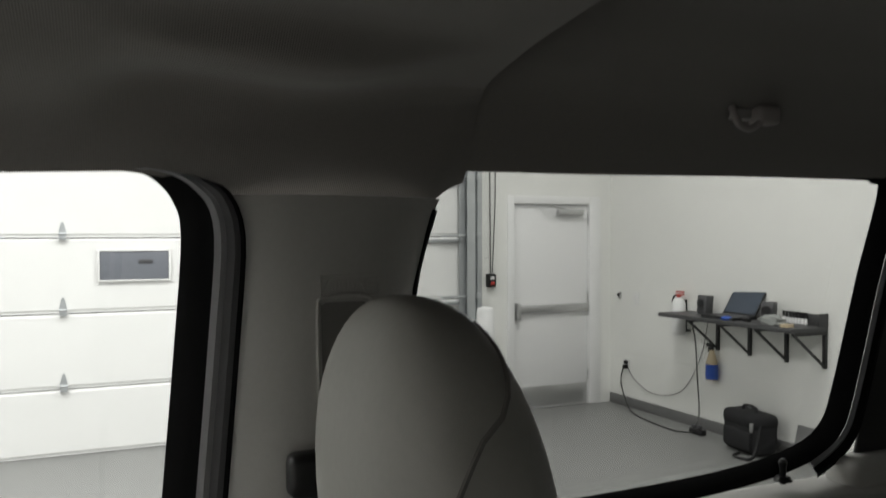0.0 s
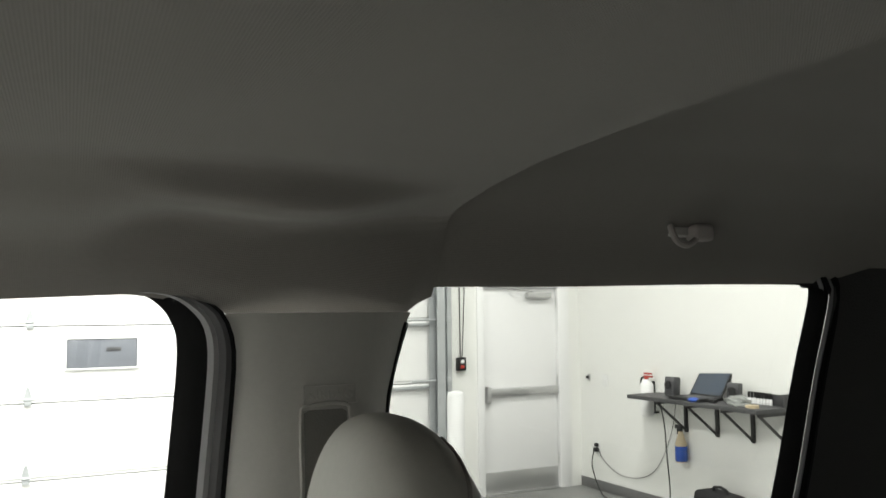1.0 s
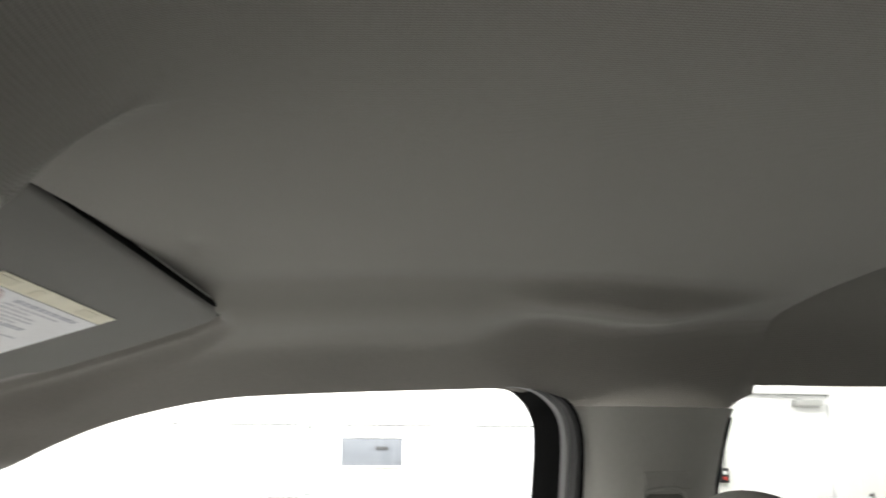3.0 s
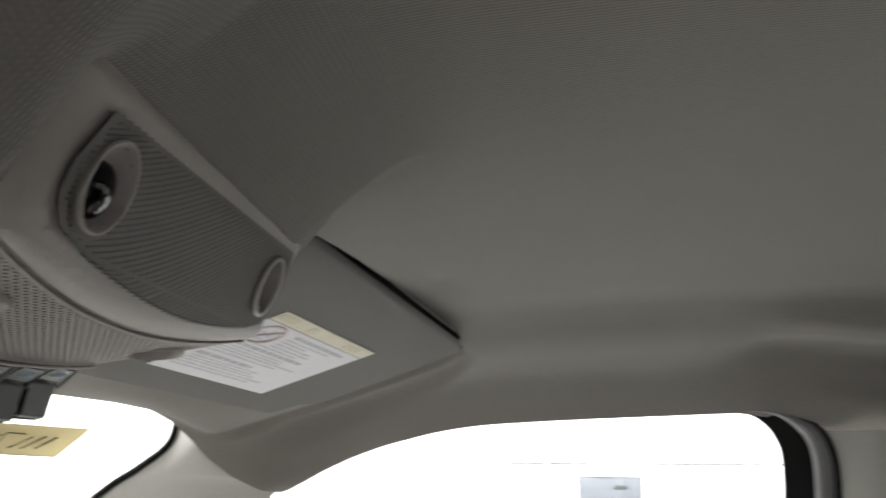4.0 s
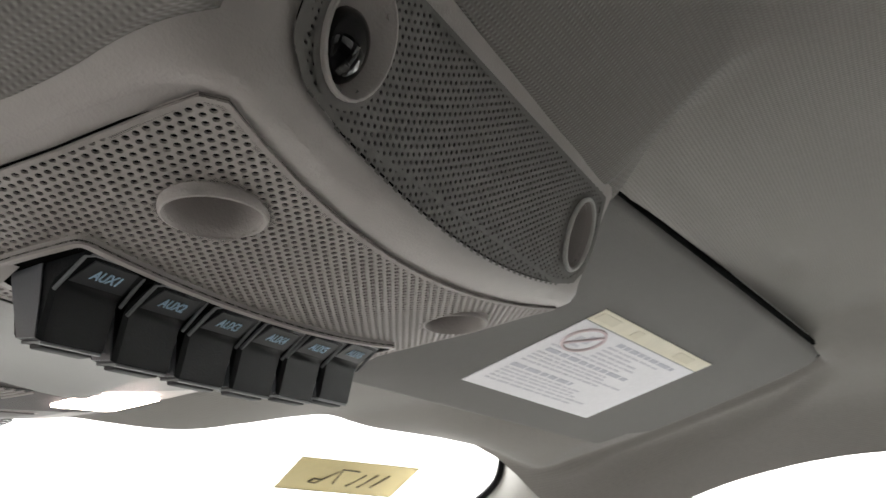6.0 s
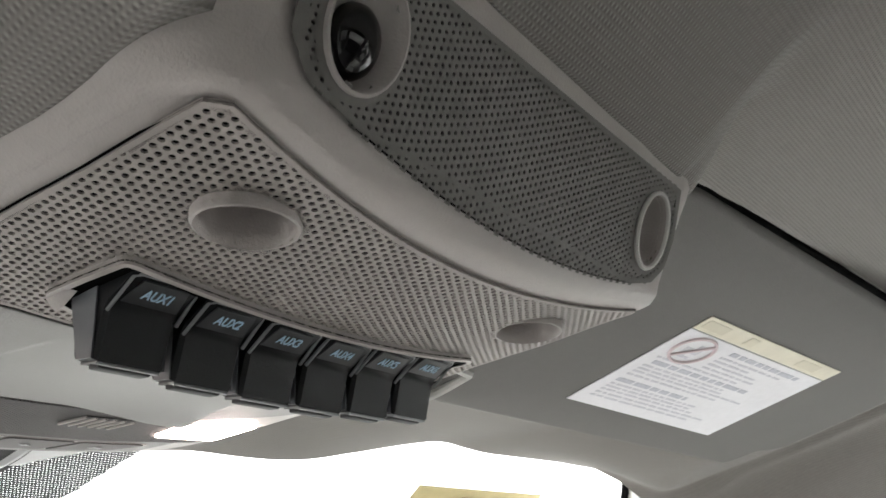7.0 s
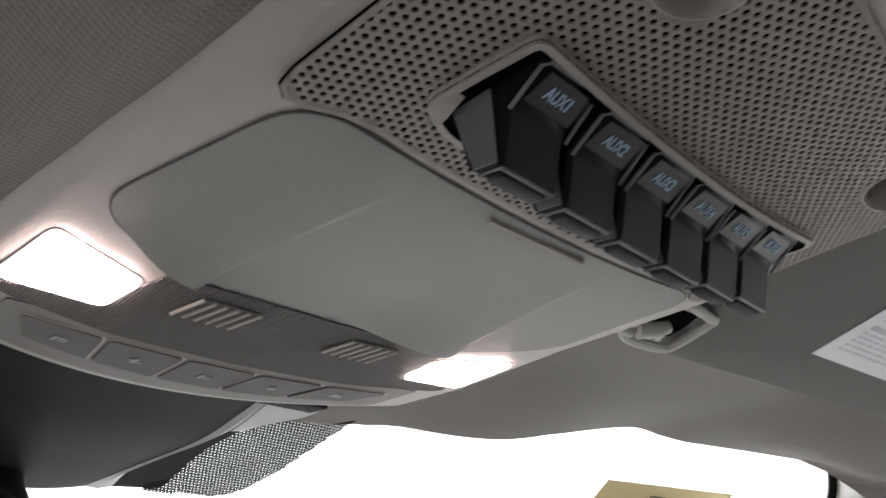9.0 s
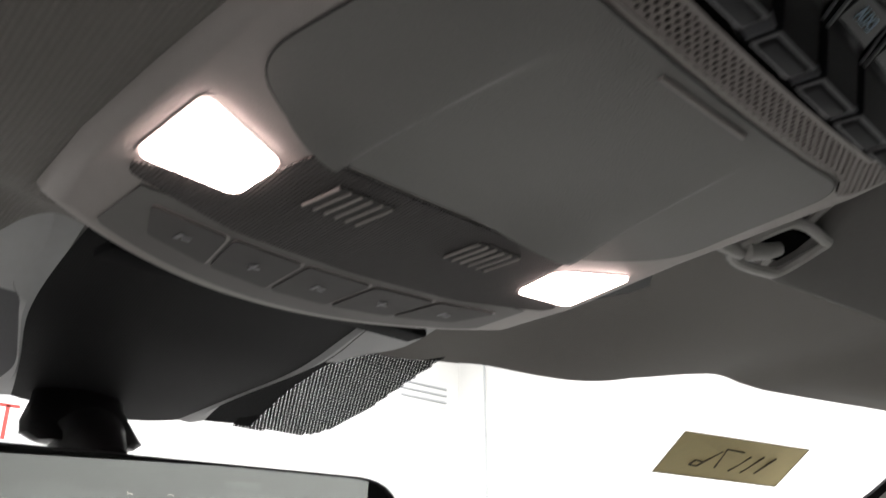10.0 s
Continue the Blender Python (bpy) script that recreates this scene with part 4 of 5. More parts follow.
    g = part("pane", bm, M_PRIVACY, w, smooth=False)
    # front pillar
    ap = tagged(new("trim_a_pillar" if sx > 0 else "trim_a_pillar_left"), "light grey plastic trim of the windscreen pillar", "pillar trim", kind="structure")
    D = catmull([(0.655, 0.782, 1.850), (0.672, 0.796, 1.832), (0.680, 0.799, 1.815), (0.684, 0.809, 1.783), (0.696, 0.849, 1.755), (0.710, 0.905, 1.721), (0.745, 1.06, 1.60), (0.80, 1.33, 1.34)], 6)
    S_ = catmull([(0.636, 0.800, 1.838), (0.648, 0.797, 1.809), (0.658, 0.777, 1.789), (0.672, 0.762, 1.769), (0.690, 0.737, 1.747), (0.712, 0.696, 1.729), (0.738, 0.86, 1.60), (0.785, 1.15, 1.35)], 6)
    W = catmull([(0.712, 0.60, 1.782), (0.714, 0.62, 1.772), (0.716, 0.635, 1.762), (0.718, 0.645, 1.755), (0.720, 0.66, 1.745), (0.724, 0.69, 1.730), (0.748, 0.86, 1.595), (0.79, 1.14, 1.35)], 6)
    rows = []
    for d, s in zip(D, S_):
        mid = (d + s) / 2 + Vector((-0.010, -0.006, 0.0))
        rows.append([tuple(v) for v in catmull([d + Vector((0.012, 0.014, 0.004)), d, mid, s, s + Vector((0.004, -0.006, 0.010))], 4)])
    part("cover", loft(mirrored(rows, sx)), M_TRIM, ap)
    # added sheet behind the pillar trim, blocks light through the gaps
    part("backing", loft(mirrored([[tuple(d + Vector((0.012, 0.014, 0.004))) for d in D], [tuple(w_ + Vector((0.02, 0.01, 0.01))) for w_ in W]], sx)), M_RUBBER, ap)
    part("seal", tube([(v.x * sx, v.y + 0.004, v.z) for v in D], 0.0045, 6), M_RUBBER, ap)
    return pil


side(1, "right")
side(-1, "left")

# windscreen
def screen_point(x, d):
    """d metres down the windscreen from its top edge."""
    s = abs(x)
    y0, z0 = screen_top(x)
    return (x * (1 + 0.10 * d), y0 + 0.86 * d, z0 - ((0.43 + 0.05 * s) * d + 0.12 * d * d))


rows = [[screen_point(-0.74 + 1.48 * i / 40, d) for i in range(41)] for d in [0.0, 0.05, 0.1, 0.2, 0.35, 0.5, 0.65, 0.8]]
ws = tagged(new("window_windscreen"), "clear curved windscreen of the truck", "windscreen", kind="structure")
g = part("pane", loft(rows), M_SCREENPANE, ws)


def screen_at(x, d, lift=0.006):
    """A point just inside the windscreen."""
    p = Vector(screen_point(x, d))
    return p + Vector((0, -0.48, -0.87)) * lift


# lower body: floor, rear wall, dash
tagged(part("floor_cab", box(-0.86, 0.86, -1.2, 1.5, 0.70, 0.76), M_CARPET, smooth=False), "black carpeted floor of the truck cab", "cab floor", kind="structure")
rw = merge(box(-0.86, 0.86, -1.2, -1.15, 0.75, 1.45), box(-0.86, 0.86, -1.2, -1.15, 1.84, 2.0), box(-0.86, -0.62, -1.2, -1.15, 1.45, 1.84), box(0.62, 0.86, -1.2, -1.15, 1.45, 1.84))
tagged(part("wall_cab_rear", rw, M_CARPET, smooth=False), "dark lining of the cab's rear wall with a window opening", "cab wall", kind="structure")
bl = tagged(new("window_cab_rear"), "dark tinted rear window of the truck cab", "window", kind="structure")
part("pane", box(-0.62, 0.62, -1.178, -1.174, 1.45, 1.84), M_BACKLITE, bl, smooth=False)
tagged(part("dashboard", merge(box(-0.80, 0.80, 1.0, 1.75, 0.75, 1.27, 0.05), box(-0.80, 0.80, 0.85, 1.05, 0.95, 1.24, 0.05)), M_DASH), "dark grey truck dashboard below the windscreen", "dashboard", kind="structure")

tagged(part("floor_chassis", box(-0.62, 0.62, -1.1, 1.4, 0.001, 0.696, 0.02), M_RUBBER, smooth=False), "plain dark chassis block under the truck cab", "chassis", kind="structure")

# ---- overhead console ----
def ridge_y(x):
    return 0.547 - 1.0 * x * x


def front_y(x):
    return 0.893 - 2.9 * x * x


console = thing("overhead_console", "light grey plastic overhead console with perforated panels on the headliner", "overhead console")
# plan outline of the lower face, counter-clockwise from the rear left
def rear_lines(x):
    """Rear profile at x: lower and upper edge of the rear panel as (y, z)."""
    return (0.533 - 0.35 * x * x, 1.8195 + 1.15 * x * x + 0.012 * x), (0.517 - 0.12 * x * x, 1.8625 + 0.03 * x)


outl, REAR_N = [], 33
for i in range(REAR_N):
    x = -0.100 + 0.200 * i / (REAR_N - 1)
    outl.append((x, ridge_y(x)))
for a in range(9, 90, 9):
    outl.append((0.100 + 0.017 * math.sin(radians(a)), ridge_y(0.100) + 0.020 * (1 - math.cos(radians(a)))))
for y in (0.575, 0.595, 0.62, 0.66, 0.70, 0.74, 0.78, 0.805):
    outl.append((cons_half(y), y))
for i in range(29):
    x = 0.124 - 0.248 * i / 28
    outl.append((x, front_y(x)))
for y in (0.805, 0.78, 0.74, 0.70, 0.66, 0.62, 0.595, 0.575):
    outl.append((-cons_half(y), y))
for a in range(81, 0, -9):
    outl.append((-0.100 - 0.017 * math.sin(radians(a)), ridge_y(0.100) + 0.020 * (1 - math.cos(radians(a)))))
K = len(outl)
rings = [[] for _ in range(8)]
SIDE_OFF = [(-0.008, 0.0), (-0.006, 0.0), (-0.004, 0.0004), (-0.0005, 0.0018), (0.0018, 0.0045), (0.0024, 0.008), (0.0024, 0.012), (0.0020, 0.018)]
for i in range(K):
    a, b = Vector(outl[i - 1]), Vector(outl[(i + 1) % K])
    d = (b - a).normalized()
    n = Vector((d.y, -d.x))
    p = Vector(outl[i])
    z = cons_z(*p)
    (by, bz_), (ay, az_) = rear_lines(min(max(p.x, -0.107), 0.107))
    yc = ridge_y(min(max(p.x, -0.107), 0.107))
    zc0 = z
    rear = [(-0.008, 0.0), (0.0, 0.0), ((yc - by) * 0.5, (bz_ - zc0) * 0.18), ((yc - by) * 0.85, (bz_ - zc0) * 0.55), (yc - by, bz_ - zc0), (yc - ay, az_ - zc0), (yc - ay + 0.0030, az_ - zc0 + 0.0050), (yc - ay + 0.0028, az_ - zc0 + 0.0120)]
    w = 1.0 if i < REAR_N else max(0.0, -n.y) ** 2
    if i < REAR_N:
        n = Vector((0, -1))
    for k in range(8):
        o = SIDE_OFF[k][0] * (1 - w) + rear[k][0] * w
        h = SIDE_OFF[k][1] * (1 - w) + rear[k][1] * w
        q = p + n * o
        if k >= 3:
            q.x *= 1 + (-0.5 if p.x > 0.09 else 1.8) * (0.005, 0.015, 0.035, 0.050, 0.050)[k - 3] * (1 - smooth01(0.525, 0.58, p.y))
        rings[k].append((q.x, q.y, z + h))
inner = []
for l in range(30):
    f = max(0.002, 1 - (l + 1) / 30)
    ring = [Vector((0, 0.70)) + (Vector(rings[0][i][:2]) - Vector((0, 0.70))) * f for i in range(K)]
    inner.append([(q.x, q.y, cons_z(q.x, q.y)) for q in ring])
HOLES = [(-0.0685, 0.569), (0.0685, 0.569)]
REAR_CUPS = [(-0.0795, 0.0122, 0.0140), (0.0785, 0.0115, 0.0138)]
bm = loft(inner[::-1] + rings, True)
for hx, hy in HOLES:
    cut_hole(bm, (hx, hy, cons_z(hx, hy)), (1, 0, 0), (0, 1, 0), 0.0135, 0.0109)
for hx, rx_, ry_ in REAR_CUPS:
    (by, bz_), (ay, az_) = rear_lines(hx)
    cut_hole(bm, (hx, (by + ay) / 2, (bz_ + az_) / 2), (1, 0, 0), (0, ay - by, az_ - bz_), rx_ * 0.9, ry_ * 0.9)
housing = part("housing", bm, M_CONS, console)


def perforated(cells, place, r, depth, hole_skip=None):
    """Plate cells with a round hole each; place(u, v) gives point and inward normal."""
    verts, faces = [], []
    for u, v, pu, pv in cells:
        base = len(verts)
        out = [(-1, -1), (0, -1), (1, -1), (1, 0), (1, 1), (0, 1), (-1, 1), (-1, 0)]
        for a, b in out:
            p, n = place(u + a * pu / 2, v + b * pv / 2)
            verts.append(tuple(p))
        for a, b in out:
            l = math.hypot(a, b)
            p, n = place(u + a / l * r, v + b / l * r)
            verts.append(tuple(p))
        for a, b in out:
            l = math.hypot(a, b)
            p, n = place(u + a / l * r * 0.9, v + b / l * r * 0.9)
            verts.append(tuple(p + n * depth))
        for j in range(8):
            j2 = (j + 1) % 8
            faces.append((base + j, base + j2, base + 8 + j2, base + 8 + j))
            faces.append((base + 8 + j, base + 8 + j2, base + 16 + j2, base + 16 + j))
    me = bpy.data.meshes.new("tmp")
    me.from_pydata(verts, [], faces)
    out = bmesh.new()
    out.from_mesh(me)
    bpy.data.meshes.remove(me)
    return out


def ring_of(poly, width, zf, lift):
    """A flat border along an outline, on the surface zf lowered by lift."""
    k = len(poly)
    rows = [[], []]
    for i in range(k):
        a, b = Vector(poly[i - 1]), Vector(poly[(i + 1) % k])
        d = (b - a).normalized()
        n = Vector((-d.y, d.x))
        p = Vector(poly[i])
        q = p + n * width
        rows[0].append((p.x, p.y, zf(*p) - lift)); rows[1].append((q.x, q.y, zf(*q) - lift))
    return loft(rows, True)


# main perforated panel
pan = [(-0.100 + 0.200 * i / 24, ridge_y(-0.100 + 0.200 * i / 24) + 0.002) for i in range(25)]
pan += [(0.1045, 0.543), (0.1065, 0.58), (0.1085, 0.62), (0.1095, 0.650), (0.1085, 0.6565), (0.105, 0.6595), (0.099, 0.6585), (0.091, 0.6545), (0.080, 0.6525), (0.04, 0.6520), (0.0, 0.6520),
        (-0.04, 0.6520), (-0.080, 0.6525), (-0.091, 0.6545), (-0.099, 0.6585), (-0.105, 0.6595), (-0.1085, 0.6565), (-0.1095, 0.650), (-0.1085, 0.62), (-0.1065, 0.58), (-0.1045, 0.543)]
pan = dense(pan)


def holed(bm):
    for hx, hy in HOLES:
        cut_hole(bm, (hx, hy, cons_z(hx, hy)), (1, 0, 0), (0, 1, 0), 0.0137, 0.0111)
    return bm


# Near-black sheet: the shade in the holes and along the panel's edge.
part("panel_hole_shade", holed(plate([q if p[1] > 0.556 else p for p, q in zip(pan, grown(pan, 0.0006))], lambda x, y: cons_z(x, y) - 0.0006, 0.0002, levels=24, centre=(0, 0.60))), M_SHADE, console)
PITCH = 0.0024
# holes in columns along y, every second column shifted by half a step
COL, STEP = 0.00255, 0.00285
cells, margin = [], []


def on_panel(x, y):
    return inside(pan, x, y) and all(((x - hx) / 0.0135) ** 2 + ((y - hy) / 0.0110) ** 2 > 1 for hx, hy in HOLES) and not (-0.0775 < x < 0.0805 and 0.6055 < y < 0.6395)


for ci in range(91):
    xv = -0.11475 + COL * ci
    for ri in range(48):
        yv = 0.532 + STEP * (ri + 0.5 * (ci % 2))
        corners = [on_panel(xv + a * COL / 2, yv + b * STEP / 2) for a in (-1, 1) for b in (-1, 1)]
        if all(corners):
            cells.append((xv, yv, COL, STEP))
        elif any(corners) or on_panel(xv, yv):
            margin += [(xv + (a - 2) * COL / 5, yv + (b - 2) * STEP / 5) for a in range(5) for b in range(5) if on_panel(xv + (a - 2) * COL / 5, yv + (b - 2) * STEP / 5)]
me = bpy.data.meshes.new("tmp")
me.from_pydata([(x + a * COL / 10, y + b * STEP / 10, cons_z(x, y) - 0.0011) for x, y in margin for a, b in ((-1, -1), (1, -1), (1, 1), (-1, 1))], [], [(4 * i, 4 * i + 1, 4 * i + 2, 4 * i + 3) for i in range(len(margin))])
bm = bmesh.new()
bm.from_mesh(me)
bpy.data.meshes.remove(me)
part("panel_margin", bm, M_MESH, console)
part("perforated_panel", perforated(cells, lambda u, v: (Vector((u, v, cons_z(u, v) - 0.0011)), Vector((0, 0, 1))), 0.00090, 0.0006), M_MESH, console, "perforated grey plastic panel")["kind"] = "stuff"
part("panel_border", merge(ring_of(pan, 0.0015, cons_z, 0.00118), loft([[(x, y, cons_z(x, y) - h) for x, y in pan] for h in (0.00118, 0.0)], True)), M_MESH, console)


def cup(cxyz, axis_in, up, rx, ry, name, kind="open"):
    """A flared round recess: rim, bowl and an opening behind, its shade a near-black colour."""
    n = Vector(axis_in).normalized()
    u = Vector(up).normalized()
    s = n.cross(u)
    o = Vector(cxyz)

    def ringp(k, h, fx=0.0, du=0.0):
        return [tuple(o + s * math.cos(a) * rx * k + u * (math.sin(a) * ry * k + du) + n * h) for a in [2 * math.pi * j / 28 for j in range(28)]]
    rim = [ringp(1.0, 0.002), ringp(1.0, -0.0006), ringp(0.975, -0.0014), ringp(0.94, -0.0016)]
    if kind == "open":
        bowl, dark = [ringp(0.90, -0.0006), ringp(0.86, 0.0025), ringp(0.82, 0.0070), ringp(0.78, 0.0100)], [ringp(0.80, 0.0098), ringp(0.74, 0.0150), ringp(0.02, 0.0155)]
    elif kind == "lens":
        bowl = [ringp(0.90, -0.0008, 0, 0.0002), ringp(0.84, 0.0012, 0, 0.0006), ringp(0.76, 0.0030, 0, 0.0012), ringp(0.68, 0.0042, 0, 0.0018), ringp(0.60, 0.0050, 0, 0.0022)]
        dark = [ringp(0.62 * math.sin(a), 0.0036 - 0.0052 * math.cos(a), 0, 0.0022) for a in (math.pi / 2, 1.2, 0.9, 0.6, 0.3, 0.02)]
    else:
        bowl, dark = [ringp(0.90, -0.0004), ringp(0.86, 0.0030), ringp(0.80, 0.0070), ringp(0.68, 0.0105), ringp(0.40, 0.0125), ringp(0.02, 0.0130)], None
    c = part(name, loft(rim + bowl, True), M_CONS, console, "flared round recess with a smooth rim")
    if kind != "open":
        part("collar", loft([ringp(1.15, -0.0001), ringp(0.97, -0.0003)], True), M_MESH_SHADED, c)
        # On the blind recess the ring's highlight is put in as a paler colour.
        part("ring", tube(ringp(0.965, -0.0013), 0.0006 if kind == "lens" else 0.0009, 6, closed=True), M_CONS if kind == "lens" else M_RING_LIT, c, "pale ring round the recess")
    # The opening's depth shade is its near-black colour; the lens is glossy black.
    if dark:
        part("lens" if kind == "lens" else "opening", loft(dark, True), M_GLOSS if kind == "lens" else M_SHADE, c, "glossy black camera lens" if kind == "lens" else "opening, its depth shade put in as near-black")
    return c


for hx, hy in HOLES:
    cup((hx, hy, cons_z(hx, hy) - 0.0012), (0, 0.1, 1), (0, -1, 0.1), 0.0150, 0.0122, "cup")

# rear perforated panel: u along x, v up the rear face
def rear_place(u, v):
    """v from 0 at the top edge to 1 at the ridge."""
    (by, bz_), (ay, az_) = rear_lines(u)
    p = Vector((u, ay, az_)).lerp(Vector((u, by, bz_)), v)
    return p + Vector((0, -0.0012, -0.0005)), Vector((0, 0.9, 0.4)).normalized()


H_R = 0.045
rows = []
for j in range(8):
    v = -0.01 + 1.02 * j / 7
    half = interp(v, [-0.04, 0, 0.5, 0.82, 0.97, 1.02], [0.0915, 0.0935, 0.0990, 0.0978, 0.0895, 0.07])
    rows.append([tuple(rear_place(half * (2 * i / 30 - 1), v)[0] + Vector((0, 0.0006, 0.0003))) for i in range(31)])
bm = loft(rows)
for hx, rx_, ry_ in REAR_CUPS:
    (by, bz_), (ay, az_) = rear_lines(hx)
    cut_hole(bm, rear_place(hx, 0.5)[0], (1, 0, 0), (0, ay - by, az_ - bz_), rx_ * 0.92, ry_ * 0.92)
# Near-black sheet in place of the shade in the rear holes.
part("rear_hole_shade", bm, M_SHADE, console)
cells = []
NV = 19
for ci in range(-42, 43):
    u = ci * PITCH
    for k in range(-1 if ci % 2 else 0, NV):
        v = (k + 0.5 + 0.5 * (ci % 2)) / NV
        half = interp(v, [0, 0.5, 0.82, 0.97, 1.0], [0.0930, 0.0985, 0.0973, 0.0890, 0.080])
        if abs(u) + PITCH / 2 < half and ((u + 0.0795) / 0.0126) ** 2 + ((v - 0.50) / 0.325) ** 2 > 1 and ((u - 0.0785) / 0.0122) ** 2 + ((v - 0.50) / 0.335) ** 2 > 1:
            cells.append((u, v))
verts_cells = [(u, v * H_R, PITCH, H_R / NV) for u, v in cells]
part("rear_perforated_panel", perforated(verts_cells, lambda u, v: rear_place(u, v / H_R), 0.00058, 0.0005), M_MESH_SHADED, console, "perforated grey plastic panel facing the rear seats")["kind"] = "stuff"
edge = [(sx_ * interp(v, [0, 0.5, 0.82, 0.97, 1.0], [0.0935, 0.0990, 0.0978, 0.0900, 0.072]), v) for sx_, vs in ((-1, [0.05 * i for i in range(20)] + [0.97, 0.985, 1.0]), (1, [1.0, 0.985, 0.97] + [0.05 * i for i in range(19, -1, -1)])) for v in vs]
part("rear_border", loft([[tuple(rear_place(u * g, 0.5 + (v - 0.5) * h)[0] + Vector((0, -0.0003, -0.0002))) for u, v in edge] for g, h in ((1.006, 1.02), (0.974, 0.93))], True), M_MESH_SHADED, console)
c1 = rear_place(-0.0795, 0.50)[0]
cup(c1, (0.0, 0.93, 0.35), (0, 0.35, -0.93), 0.0124, 0.0145, "cup", "lens")
c2 = rear_place(0.0785, 0.50)[0]
cup(c2, (0.0, 0.93, 0.35), (0, -0.35, 0.93), 0.0120, 0.0145, "cup", "blind")

# switch bank
bz = dense(rounded([(-0.0790, 0.6022), (0.0805, 0.6022), (0.0855, 0.606), (0.080, 0.6405), (-0.070, 0.6405), (-0.0815, 0.636)], 0.004))
bank = part("switch_bezel", ring_of(bz, 0.0020, cons_z, 0.0036), M_CONS, console, "raised bezel round the switches")
part("bezel_skirt", loft([[(x, y, cons_z(x, y) - 0.0036) for x, y in bz], [(x, y, cons_z(x, y) - 0.0005) for x, y in bz]], True), M_CONS, bank)
# The well's shade is a near-black plate between the switches.
part("switch_well_shade", plate(bz, lambda x, y: cons_z(x, y) - 0.0028, 0.0005), M_SHADE, bank)
part("end_wedge", loft([[(-0.080, y, cons_z(-0.08, y) - 0.0034), (-0.0765, y, cons_z(-0.076, y) - 0.0032 - 0.0035 * f)] for y, f in ((0.627, 0.0), (0.633, 0.8), (0.6365, 0.9))]), M_CONS, bank)
for k in range(6):
    xc = (-2.5 + k) * 0.025
    hw = 0.0113
    zt = 1.8055
    dz = 0.8 * xc * xc + 0.012 * xc - 0.0018
    # profile across the switch: rear edge, legend face, long face, lip, front return
    prof = [(0.6045, zt + 0.002), (0.6055, zt - 0.0010), (0.6150, 1.7985), (0.6164, 1.7965), (0.6190, 1.7842), (0.6196, 1.7832), (0.6268, 1.7838), (0.6276, 1.7848), (0.6335, 1.8010), (0.6340, 1.8050)]
    rows = []
    for off, inset in ((-hw, 0.0012), (-hw + 0.0012, 0.0), (hw - 0.0012, 0.0), (hw, 0.0012)):
        rows.append([(xc + off * interp(1.806 - z, [0, 0.02], [1, 0.97]), y + (inset if y < 0.63 else -inset), z + inset * (0.6 if z < 1.80 else 0.0)) for y, z in prof])
    rows = [[(x, y, z + dz) for x, y, z in r] for r in rows]
    bm = loft(rows)
    for e in (0, len(rows) - 1):
        vs = list(bm.verts)[e * len(prof):(e + 1) * len(prof)]
        bm.faces.new(vs)
    sw_ = part("rocker_switch", bm, M_SWITCH, console, "black rocker switch with a legend")
    m = frame_matrix(Vector((xc, 0.6104, (zt - 0.001 + 1.7985) / 2 + dz)) + Vector((0, -0.00042, -0.00058)), (1, 0, 0), (0, -0.0105, 0.0060)) @ Matrix.Diagonal((0.74, 1, 1, 1))
    letters("legend", "AUX" + str(k + 1), 0.0050, m, M_BLUE, sw_, 0.0001, 0.0001)
    pad = [[(xc + sx_ * hwid, y + dy, z + dz + dzz) for sx_, hwid, y, z in ((-1, 0.0074, 0.6066, zt - 0.0018), (1, 0.0074, 0.6066, zt - 0.0018), (1, 0.0090, 0.6140, 1.7992), (-1, 0.0090, 0.6140, 1.7992))] for dy, dzz in ((0.0004, 0.0006), (-0.00022, -0.00032))]
    bm = loft(pad, True)
    bm.faces.new(list(bm.verts)[4:8])
    part("pad", bm, M_PAD, sw_, "raised dark grey legend pad", smooth=False)
    part("foot", box(xc - hw + 0.0030, xc + hw - 0.0030, 0.6212, 0.6260, 1.7818 + dz, 1.7840 + dz, 0.0006), M_FOOT, sw_, "grey foot of the switch")
    lip = [Vector((xc + sx_ * (hw - 0.0016), y, z + dz)) for sx_, y, z in ((-1, 0.6202, 1.7829), (1, 0.6202, 1.7829), (1, 0.6266, 1.7835), (-1, 0.6266, 1.7835))]
    part("lip", tube(lip, 0.0006, 6, closed=True), M_SWEDGE, sw_, "grey edge of the switch tip")
    fr = [Vector((xc + sx_ * (hw - 0.0002), y, z + dz)) for sx_, y, z in ((-1, 0.6162, zt - 0.0092), (-0.94, 0.6068, zt - 0.0012), (-0.80, 0.6050, zt - 0.0008), (0.80, 0.6050, zt - 0.0008), (0.94, 0.6068, zt - 0.0012), (1, 0.6162, zt - 0.0092))]
    part("rim", tube(fr, 0.0006, 6), M_SWEDGE, sw_)
    for sx_ in (-1, 1):
        cheek = [Vector((xc + sx_ * (hw + 0.0002) * interp(1.806 - z, [0, 0.02], [1, 0.97]), y, z + dz)) for y, z in ((0.6212, 1.8045), (0.6206, 1.7962), (0.6200, 1.7838), (0.6270, 1.7842), (0.6326, 1.8005), (0.6330, 1.8045))]
        bm = loft([cheek, [p + Vector((sx_ * 0.0004, 0, 0)) for p in cheek]], True)
        bm.faces.new(list(bm.verts)[6:])
        part("cheek", bm, M_CHEEK, sw_, "dark grey side of the switch", smooth=False)

# sunglasses bin door
bin_poly = dense(rounded([(-0.101, 0.6560), (0.101, 0.6560), (0.112, 0.738), (0.074, 0.7625), (-0.074, 0.7625), (-0.112, 0.738)], 0.017, 7))


